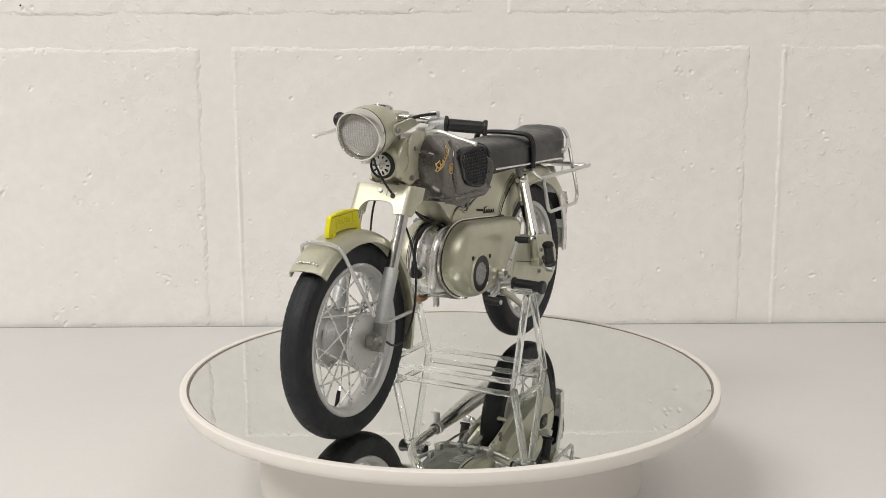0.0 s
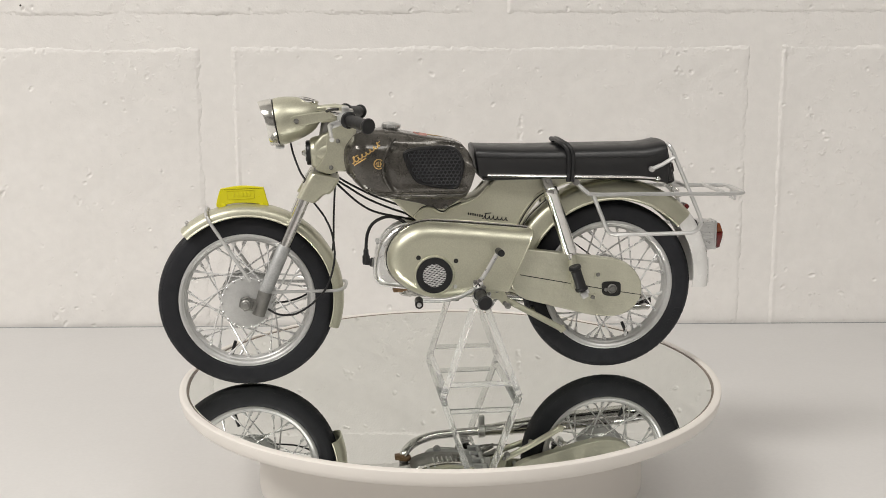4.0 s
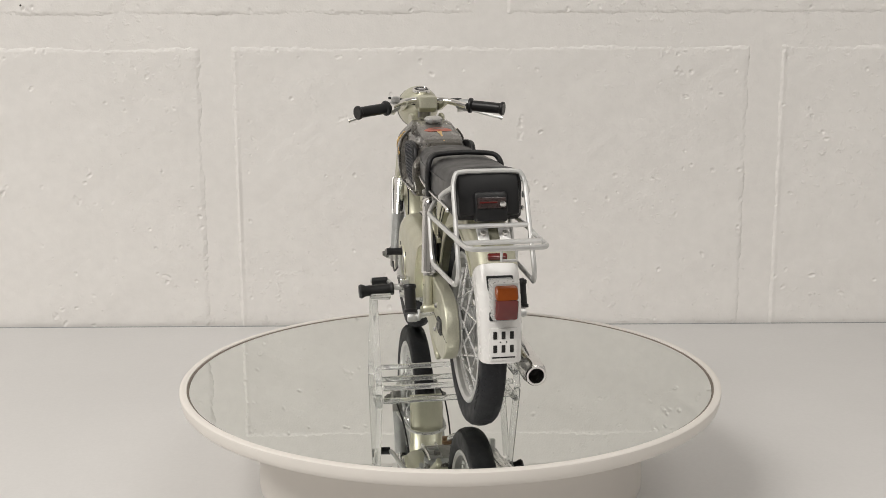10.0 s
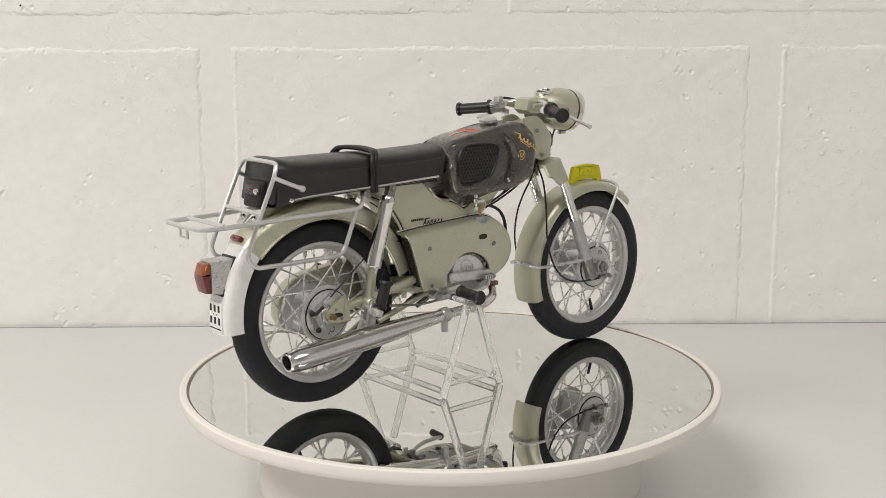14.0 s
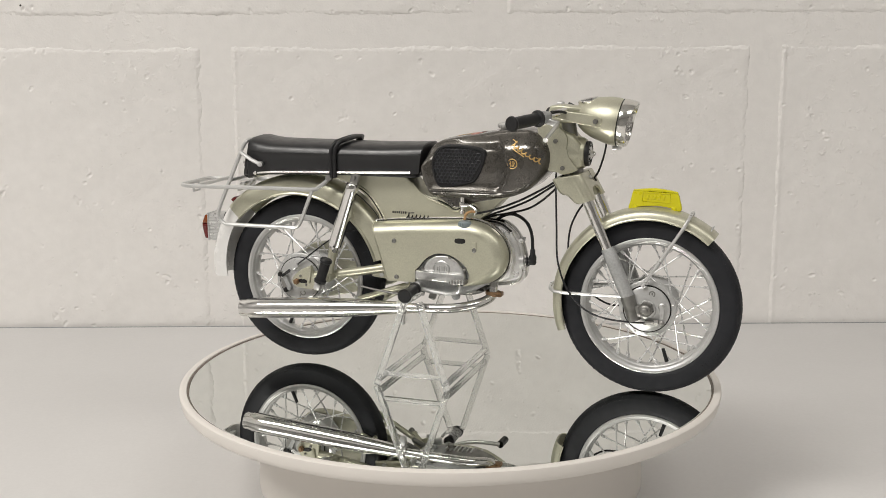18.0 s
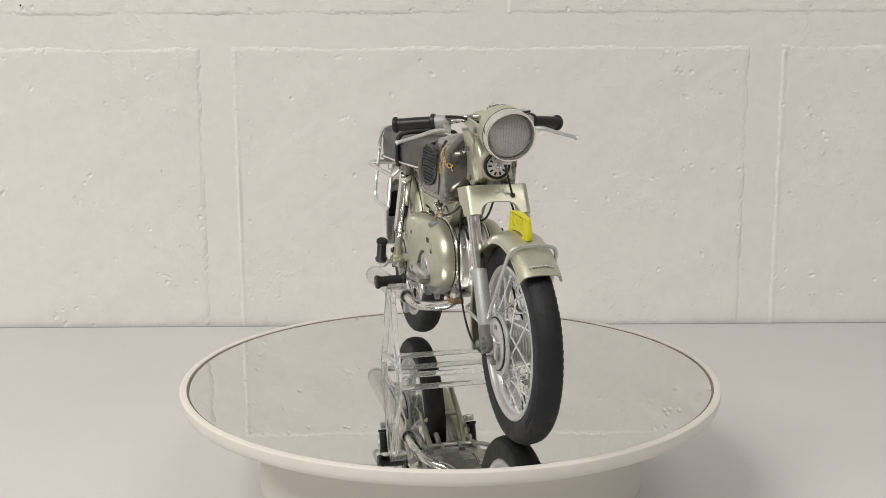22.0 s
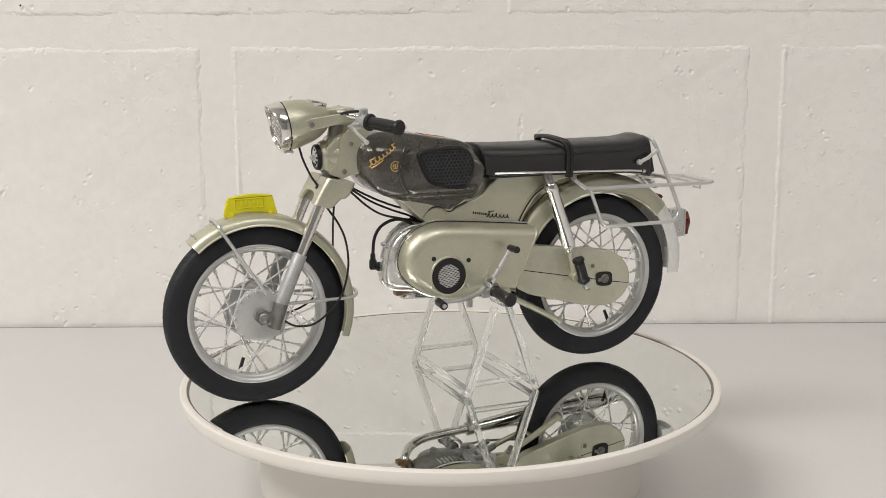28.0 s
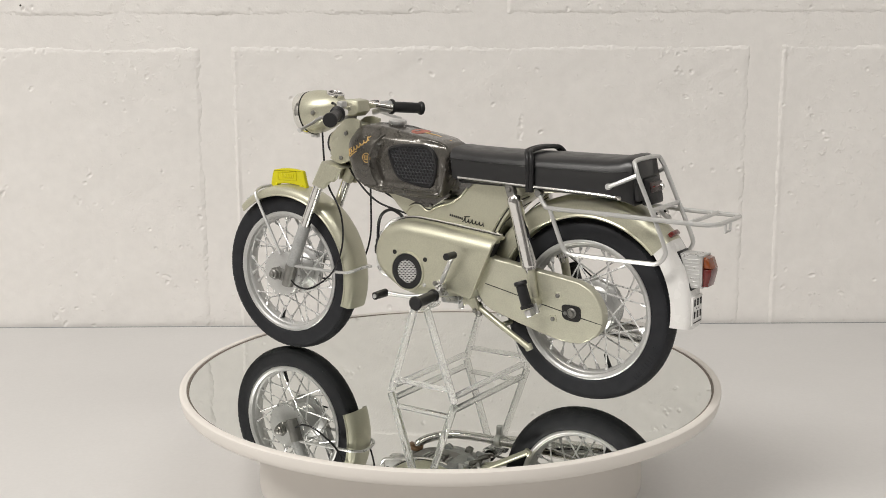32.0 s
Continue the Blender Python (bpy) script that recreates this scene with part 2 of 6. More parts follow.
def shape(pts, step=0.8):
    """A closed outline: smooth through (x, z), with a sharp corner at each (x, z, 1)."""
    first = next(i for i, q in enumerate(pts) if len(q) > 2)
    rows = list(pts[first:]) + list(pts[:first + 1])
    out, run = [], []
    for q in rows:
        run.append((q[0], q[1], 0))
        if len(q) > 2 and len(run) > 1:
            line = spline(run, 12)
            length = sum((b_ - a_).length for a_, b_ in zip(line, line[1:]))
            n = max(1, round(length / step))
            gone, k = 0.0, 0
            for a_, b_ in zip(line, line[1:]):
                part_ = (b_ - a_).length
                while k < n and gone + part_ >= length * k / n - 1e-9:
                    f = (length * k / n - gone) / max(part_, 1e-9)
                    v_ = a_.lerp(b_, max(0.0, min(1.0, f)))
                    out.append((v_.x, v_.y))
                    k += 1
                gone += part_
            run = [run[-1]]
    return out


def smooth_outline(pts, per=4):
    return [(p.x, p.y) for p in spline([(x, z, 0) for x, z in pts], per, loop=True)]


def arc_sweep(centre, a0, a1, section, steps=40, bm=None, grow=None):
    """Sweeps a section, rows of (radius, y), round a wheel's centre in x and z, from a0 to a1 degrees; closed section."""
    bm = bm or bmesh.new()
    rings = []
    for i in range(steps + 1):
        f = i / steps
        a = radians(a0 + (a1 - a0) * f)
        dr, ky = grow(f) if grow else (0.0, 1.0)
        rings.append([bm.verts.new((centre[0] + (r + dr) * math.cos(a), y * ky, centre[1] + (r + dr) * math.sin(a))) for r, y in section])
    ring_faces(bm, rings)
    return bm


def bolt(c, r=0.7, h=0.6, axis=(0, 1, 0), seg=6, bm=None):
    return lathe([(r, -0.3), (r, h * 0.7), (r * 0.75, h), (0, h)], c, axis, seg, bm)


def empty(name, label="", category="", group="", kind=""):
    ob = new(name)
    ob.empty_display_size = 0.02
    return tagged(ob, label, category, group, kind)


# ---- the room ----
def slab(name, lo, hi, mat, label, category, bevel=0.0, kind="structure"):
    c = [(a + b) / 2 * 1000 for a, b in zip(lo, hi)]
    s = [(b - a) * 1000 for a, b in zip(lo, hi)]
    ob = part(name, box(c, s, bevel * 1000), mat)
    return tagged(ob, label, category, "", kind)


ROOM = (-2.2, 2.2, -3.0, 2.5)   # left, right, behind the camera, height
slab("floor", (ROOM[0], ROOM[2], -0.1), (ROOM[1], WALL + 0.1, 0.0), M_FLOOR, "grey room floor under the table", "floor")
slab("ceiling", (ROOM[0], ROOM[2], ROOM[3]), (ROOM[1], WALL + 0.1, ROOM[3] + 0.1), M_CEIL, "plain white ceiling", "ceiling")
slab("wall_west", (ROOM[0] - 0.1, ROOM[2] - 0.1, 0.0), (ROOM[0], WALL + 0.1, ROOM[3]), M_ROOM, "plain painted side wall", "wall")
# unseen right wall, made white to bounce fill light onto the model
slab("bounce_wall_east", (ROOM[1], ROOM[2] - 0.1, 0.0), (ROOM[1] + 0.1, WALL + 0.1, ROOM[3]), M_CEIL, "unseen white side wall, added as fill from the right", "wall")
slab("wall_south", (ROOM[0], ROOM[2] - 0.1, 0.0), (ROOM[1], ROOM[2], ROOM[3]), M_ROOM, "plain painted wall behind the table", "wall")
slab("wall_north", (ROOM[0], WALL + 0.00055, 0.0), (ROOM[1], WALL + 0.1, ROOM[3]), M_WALL, "white-painted concrete block wall with pitted rough faces", "wall")


def table():
    t = empty("table", "white-grey laminate table against the block wall", "table")
    part("tabletop", box((0, WALL * 1000 - 478.0, TABLE * 1000 - 12.5), (1700, 950, 25), 0.5), M_TABLE, t)
    # grey strip added to draw the dark line where table meets wall
    part("back_strip", box((0, WALL * 1000 - 2.4, TABLE * 1000 - 6.0), (1700, 0.7, 12.6), 0.15), M_CAST, t, "thin grey strip along the wall")
    for x in (-800, 800):
        for y in (-650, 190):
            part("leg", box((x, y, 362), (50, 50, 724), 2), M_SILVER, t)


def turntable():
    """Round display turntable: fixed base, turning platter with a mirror let into it."""
    t = empty("turntable", "cream plastic display turntable with round mirror top on the table", "turntable")
    t.matrix_basis = pose(0, 0, TABLE)
    h = (MIRROR - TABLE) * 1000
    part("base", lathe([(62, 0), (64, 0.4), (64.4, 5.6), (68, 6.0), (71.4, 6.6), (72.6, 8.2), (72.6, 12), (71.8, h - 8.8), (60, h - 8.4)], (0, 0, 0), (0, 0, 1), 128), M_TURN, t)
    platter = part("platter", lathe([(60, h - 8.0), (72.5, h - 7.2), (90, h - 5.6), (97.6, h - 4.9), (99.3, h - 4.5), (99.9, h - 3.8), (100.2, h - 2.6),
                                     (100.5, h - 0.5), (100.45, h + 0.15), (100.1, h + 0.48), (99.0, h + 0.56), (97.95, h + 0.5), (97.8, h + 0.3), (97.8, h - 1.2), (60, h - 1.25)],
                                    (0, 0, 0), (0, 0, 1), 192), M_TURN, t)
    part("seam", lathe([(97.78, h - 1.0), (97.78, h + 0.12), (97.4, h + 0.1), (97.1, h - 0.1), (97.05, h - 1.0)], (0, 0, 0), (0, 0, 1), 192, closed=True), M_BROWN, platter,
         "thin dark brown gasket round the mirror")
    part("mirror", lathe([(0, h - 1.2), (97.0, h - 1.2), (97.0, h - 0.12), (96.8, h), (0, h)], (0, 0, 0), (0, 0, 1), 192), M_MIRROR, platter,
         "round silvered mirror", smooth=5)
    return t, platter


table()
TURN, PLATTER = turntable()

# ---- the model motorcycle: x forward, y to its left, z up from the mirror ----
FW, RW = (74.6, 32.3), (-59.2, 34.1)
bike = empty("model_motorcycle", "scale model of a champagne motorcycle with brown tank and black seat", "model motorcycle")


def wheel(name, c, front):
    R = 32.3
    rim = part(name, lathe([(24.7, -3.2), (24.9, -2.6), (23.4, -1.8), (22.9, 0), (23.4, 1.8), (24.9, 2.6), (24.7, 3.2), (24.5, 3.7),
                            (24.0, 3.95), (23.4, 3.85), (23.1, 3.5), (22.75, 3.4), (22.6, 3.1), (22.45, 2.0), (21.9, 1.6), (21.6, 0.6), (21.6, -0.6), (21.9, -1.6), (22.45, -2.0),
                            (22.6, -3.1), (22.75, -3.4), (23.1, -3.5), (23.4, -3.85), (24.0, -3.95), (24.5, -3.7)],
                           (c[0], 0, c[1]), seg=96, closed=True), M_RIM, bike, "spoked wheel with silver rim and black tyre")
    sec = [(24.3, -2.4), (24.5, -3.3), (24.9, -3.75), (26.0, -3.9), (27.6, -4.05), (29.2, -4.05), (30.4, -3.65), (31.2, -2.75), (31.6, -1.5), (31.75, 0)]
    sec = sec + [(r, -y) for r, y in reversed(sec[:-1])]
    k = R / 32.0
    part("tyre", lathe([(25.2 + (r - 25.2) * (1 + (k - 1) * 4), y) for r, y in sec], (c[0], 0, c[1]), seg=120, closed=True), M_RUBBER, rim)
    # tread blocks
    bm = bmesh.new()
    n = 84
    for i in range(n):
        for row, (y, rr, w) in enumerate(((-3.05, 30.76, 1.3), (-1.55, 31.46, 1.15), (0, 31.68, 1.15), (1.55, 31.46, 1.15), (3.05, 30.76, 1.3))):
            a = 2 * math.pi * (i + 0.5 * (row % 2)) / n
            tilt = math.copysign((0, 17, 42)[abs(row - 2)], y)
            m = Matrix.Translation((c[0], 0, c[1])) @ Matrix.Rotation(-a, 4, "Y") @ Matrix.Translation((rr, y, 0)) @ Matrix.Rotation(radians(tilt), 4, "Z") @ Matrix.Rotation(radians((-14, 24, -24, 24, -14)[row]), 4, "X")
            bmesh.ops.create_cube(bm, size=1.0, matrix=m @ Matrix.Diagonal((0.7, w, 1.62, 1)))
    tagged(part("tread", bm, M_RUBBER, rim, "moulded tread blocks"), kind="stuff")
    # hub
    hub = part("hub", lathe([(0, -7.0), (9.6, -7.0), (10.0, -6.8), (10.1, -6.3), (9.7, -5.9), (7.4, -5.4)] + [(7.0 if k % 2 else 6.3, -5.0 + 0.5 * k) for k in range(21)] + [(7.4, 5.4), (9.3, 5.9), (9.5, 6.4), (9.2, 6.9), (5.5, 7.4), (2.6, 7.6), (0, 7.6)],
                            (c[0], 0, c[1]), seg=48), M_RIM, rim, "finned aluminium hub drum")
    # spokes
    for i in range(36):
        side = 1 if i % 2 else -1
        a = 2 * math.pi * i / 36
        lead = radians(58) * (1 if (i // 2) % 2 else -1)
        p0 = V((9.0 * math.cos(a + lead), side * 5.6, 9.0 * math.sin(a + lead)))
        p1 = V((22.2 * math.cos(a), side * 0.9, 22.2 * math.sin(a)))
        bm = rod(p0 + V((c[0], 0, c[1])), p1 + V((c[0], 0, c[1])), 0.31, seg=6)
        rod(p0 + (p1 - p0) * 0.88 + V((c[0], 0, c[1])), p1 + V((c[0], 0, c[1])), 0.58, 0.66, seg=8, bm=bm)
        part("spoke", bm, M_SPOKE, rim)
    # raised marks on the side walls
    for side in (-1, 1):
        bm = bmesh.new()
        a0 = {(True, -1): -46.0, (True, 1): 136.0, (False, -1): 18.0, (False, 1): 200.0}[(front, side)]
        for i in range(11):
            a = radians(a0 + 2.7 * i)
            m = Matrix.Translation((c[0], 0, c[1])) @ Matrix.Rotation(-a, 4, "Y") @ Matrix.Translation((28.5, side * 4.05, 0))
            bmesh.ops.create_cube(bm, size=1.0, matrix=m @ Matrix.Diagonal((2.3 if i in (0, 4) else 1.6, 0.34, 0.72, 1)))
        part("sidewall_marks", bm, M_RUBBER, rim, "raised marks on the tyre wall")
    va = {True: radians(-72.5), False: radians(-113)}[front]
    d = V((math.cos(va), 0, math.sin(va)))
    o = V((c[0], 0, c[1]))
    part("valve", rod(o + 22.0 * d, o + 16.6 * d, 0.72, 0.6, 10), M_BLACK, rim, "black valve stem")
    return rim, hub


FWHEEL, FHUB = wheel("front_wheel", FW, True)
RWHEEL, RHUB = wheel("rear_wheel", RW, False)


def guard_section(r_edge, r_crown, half, thick=0.55, n=10, square=0.72):
    """Closed U section of a mudguard, as rows of (radius, y)."""
    outer, inner = [], []
    for i in range(n + 1):
        a = math.pi * i / n
        c, s = math.cos(a), math.sin(a)
        sx = abs(c) ** square * (1 if c > 0 else -1)
        outer.append((r_edge + (r_crown - r_edge) * s ** square, -half * sx))
        inner.append((r_edge + (r_crown - thick - r_edge) * s ** square, -(half - thick) * sx))
    return outer + inner[::-1]


def front_guard():
    g = part("front_mudguard", arc_sweep(FW, 48, 200, guard_section(31.0, 34.7, 6.5), 48), M_PAINT, bike, "champagne front mudguard")
    for s in (-1, 1):
        part("edge_bead", arc_sweep(FW, 48, 200, [(31.0 + 0.45 * math.sin(x), s * 6.4 + 0.45 * math.cos(x)) for x in (k * math.pi / 3 for k in range(6))], 48), M_PAINT, g)
    # front stay: over the guard and down to the axle; rear stay round the guard's tail
    part("front_stay", tube([(73.4, -9.5, 40.0), (85.2, -7.9, 58.6), (87.4, -7.5, 62.2), (88.2, -6.4, 64.0), (88.6, -3.2, 65.0), (88.7, 0, 65.2), (88.6, 3.2, 65.0), (88.2, 6.4, 64.0), (87.4, 7.5, 62.2), (85.2, 7.9, 58.6), (73.4, 9.5, 40.0)], 0.62), M_SILVER, bike, "bent silver wire stay")
    part("rear_stay", tube([(68.0, -9.4, 36.0), (45.0, -8.0, 35.6), (40.4, -6.2, 36.0), (39.2, -3, 36.6), (39.0, 0, 36.8), (39.2, 3, 36.6), (40.4, 6.2, 36.0), (45.0, 8.0, 35.6), (68.0, 9.4, 36.0)], 0.62), M_SILVER, bike, "bent silver wire stay")
    # plate holder on top
    outline = smooth_outline([(84.9, 66.0), (84.6, 68.5), (83.6, 71.8), (82.6, 72.5), (76, 73.4), (69, 72.8), (67.9, 72.2), (67.0, 68.5), (66.4, 66.0), (68.5, 65.6), (70, 66.7), (76, 67.2), (81, 66.7), (82.6, 65.6)], 3)
    p = part("yellow_plate", prism(outline, -0.9, 0.9, 0.35), M_YELLOW, bike, "lime yellow plastic plate on the front mudguard")
    for s in (-1, 1):
        part("plate_frame", tube([(81.0, s * 0.95, 68.6), (81.0, s * 0.95, 71.7), (71.5, s * 0.95, 71.9), (71.3, s * 0.95, 68.9)], 0.16, smooth=False, loop=True, seg=6), M_YELLOW, p)
        for x in (78.8, 77.2, 75.6, 74.4, 73.2):
            part("moulded_bar", box((x, s * 0.95, 70.3), (0.8, 0.3, 1.3 + 0.5 * ((x * 7) % 1)), 0.1, (0, 12, 0)), M_YELLOW, p)
        for x in (82.3, 68.8):
            part("foot", box((x, s * 0.9, 66.0), (1.6, 0.9, 2.4), 0.3, (0, 0, 0)), M_YELLOW, p)
    a = radians(53)
    for k in range(7):
        q = V((FW[0] + 35.1 * math.cos(a), (k - 3) * 1.15, FW[1] + 35.1 * math.sin(a) - 0.05 * (k - 3) ** 2))
        part("script_bar", box(q, (0.45, 0.95, 0.5 + (0.8 if k in (1, 4) else 0)), 0.1, (0, 53, 0)), M_SILVER, g)


def fork():
    for s in (-1, 1):
        y = 8.7 * s
        top, mid, low, bot = V((49.8, y, 76.5)), V((60.5, y, 52.5)), V((67.7, y, 36.3)), V((70.5, y, 27.7))
        leg = part("fork_leg", rod(top.lerp(mid, 0.2), mid, 2.0, seg=24), M_EXH, bike, "chromed upper fork tube")
        d = (low - mid).normalized()
        part("slider", lathe([(0, -0.4), (2.2, -0.4), (2.4, 0), (2.4, (low - mid).length + 0.3), (0, (low - mid).length + 0.3)], mid, d, 24), M_CAST, leg, "dull grey cast fork slider")
        bm = rod(low, bot, 2.55, 2.3, 20)
        box((73.0, y, 31.6), (6.0, 3.2, 4.4), 1.0, (0, -14, 0), bm)
        box((68.4, y - 2.0 * s, 35.0), (3.0, 2.4, 2.2), 0.4, (0, -24, 0), bm)
        part("axle_lug", bm, M_STEEL, leg, "dull grey cast axle lug")
        part("axle_collar", lathe([(0, -0.6), (2.7, -0.6), (2.8, -0.2), (2.8, 1.2), (2.5, 1.6), (0, 1.6)], (FW[0], y + s * 0.9, FW[1]), (0, s, 0), 6), M_STEEL, leg, "grey axle collar")
        part("axle_nut", lathe([(1.9, 0), (1.9, 1.4), (1.6, 1.7), (1.1, 1.8), (1.1, 2.6), (0.8, 2.8), (0, 2.8)], (FW[0], y + s * 2.4, FW[1]), (0, s, 0), 20), M_STEEL, leg, "axle nut")
    # crown: one pressed sheet, square at the front, round its two legs, with an arched cut-out
    def at(b_, y, l_):
        return (50.4 - 0.87 * b_ + 0.49 * l_, y, 79.2 - 0.49 * b_ - 0.87 * l_)

    def ramp(rows, q):
        for (q0, w0), (q1, w1) in zip(rows, rows[1:]):
            if q <= q1:
                return w0 + (w1 - w0) * (q - q0) / (q1 - q0)
        return rows[-1][1]

    line = [(9.3 - 0.6 * i, -10.7) for i in range(13)]
    line += [(1.9 * (1 - math.sin(a_)), -10.7 + 1.9 * (1 - math.cos(a_))) for a_ in (0.5 * math.pi * i / 6 for i in range(7))]
    line += [(0.0, -8.8 + 17.6 * i / 44) for i in range(1, 44)]
    line += [(b_, -y) for b_, y in reversed(line[:20])]
    bm = bmesh.new()
    rings = []
    for b_, y in line:
        low = ramp([(0, 10.6), (4.9, 9.6), (6.1, 8.6), (6.8, 5.9), (7.4, 4.6), (8.4, 4.2), (9.0, 3.4), (9.3, 2.0)], b_)
        if abs(y) < 6.6:
            low = 10.6 - 4.2 * (1 - (abs(y) / 6.6) ** 3.6) ** 0.5
        high = ramp([(0, 0.3), (2.9, -0.6), (9.3, -2.6)], b_)
        k = 1 - 0.7 / 10.7
        ring = [at(b_ + 0.7, y * 0.9, high + 0.1), at(b_ + 0.12, y * 0.985, high + 0.22), at(b_, y, high + 0.8)]
        ring += [at(b_, y, high + 0.8 + (low - high - 0.8) * f) for f in (0.33, 0.67, 1.0)]
        ring += [at(b_ + 0.75, y * k, low), at(b_ + 0.75, y * k, high + 1.0)]
        rings.append([bm.verts.new(q) for q in ring])
    ring_faces(bm, rings)
    bm.faces.new([r_[0] for r_ in rings])
    crown = part("fork_crown", bm, M_PAINT, bike, "champagne pressed fork crown with an arched front")
    for s in (-1, 1):
        part("sleeve", rod(at(2.9, 8.5 * s, 1.6), at(2.9, 8.5 * s, 9.8), 2.3, seg=24), M_PAINT, crown, "sleeve round the fork leg")
    part("crown_bolt", bolt(at(0, -0.2, 3.0), 0.75, 0.6, (0.87, 0, 0.49), 12), M_ALU, crown)
    part("crown_seam", tube([at(0, 2.4, 0.4), at(0, 2.4, 4.6)], 0.14, 5, smooth=False), M_STEEL, crown)
    part("cable_hole", lathe([(0, 0), (0.8, 0), (0.8, 0.4), (0, 0.4)], at(0, 4.9, 4.6), (0.87, 0, 0.49), 12), M_DARK, crown)
    part("steering_column", rod((47.0, 0, 78), (43.0, 0, 100), 2.6, seg=16), M_STEEL, bike, "dull steel steering column")
    # head
    head = part("steering_head", prism([(49.2, 88.6), (50.0, 81.0), (47.2, 78.8), (38.2, 78.4), (36.2, 86), (36.2, 92.6), (42.0, 93.4), (46.4, 91.8)], -5.7, 5.7, 1.2, 3), M_PAINT, bike, "champagne steering head casing")
    part("nose", lathe([(0, -8), (6.5, -8), (6.3, -5.4), (5.6, -1.8), (5.1, -0.7), (4.4, -0.4), (0, -0.4)], (50.9, 0, 84.9), (1, 0, -0.05), 40), M_PAINT, head, "round nose of the head")
    for s in (-1, 1):
        part("side_plate", prism(shape([(34.0, 94.6, 1), (38.0, 95.4), (41.5, 94.7), (44.2, 92.2), (44.9, 89.6), (44.7, 87.2), (45.4, 84.6), (47.0, 82.0), (48.9, 79.8, 1), (46.4, 78.5), (43.4, 77.9), (40.0, 79.0), (36.0, 79.2, 1)]), 5.4 * s, 6.6 * s, 0.2, 2), M_PAINT, head, "wavy side plate of the head")
    for s in (-1, 1):
        for x, z in ((40.7, 89.6), (43.3, 80.2)):
            part("bolt", bolt((x, s * 6.6, z), 0.85, 0.7, (0, s, 0)), M_STEEL, head)
    part("horn", lathe([(0, -1.5), (4.3, -1.5), (4.5, -1.0), (4.5, 0.6), (4.2, 1.0), (3.7, 1.05), (3.6, 0.5)], (50.9, 0, 84.9), (1, 0, -0.05), 32), M_BLACK, head, "black rubber ring of the horn")
    horn = part("horn_disc", lathe([(3.6, 0.2), (3.5, 0.8), (1.2, 1.5), (0.9, 2.2), (0, 2.3)], (50.9, 0, 84.9), (1, 0, -0.05), 32), M_ALU, head, "pierced silver horn disc")
    for k in range(10):
        a = 2 * math.pi * k / 10
        part("slot", box((51.85, 2.5 * math.cos(a), 84.9 + 2.5 * math.sin(a)), (0.6, 0.62, 1.35), 0.15, (math.degrees(a) - 90, 0, 0)), M_DARK, horn)
    part("horn_boss", lathe([(0, 0), (0.8, 0), (0.8, 0.5), (0.4, 0.8), (0, 0.8)], (52.9, 0, 84.9), (1, 0, -0.05), 16), M_CHROME, horn)


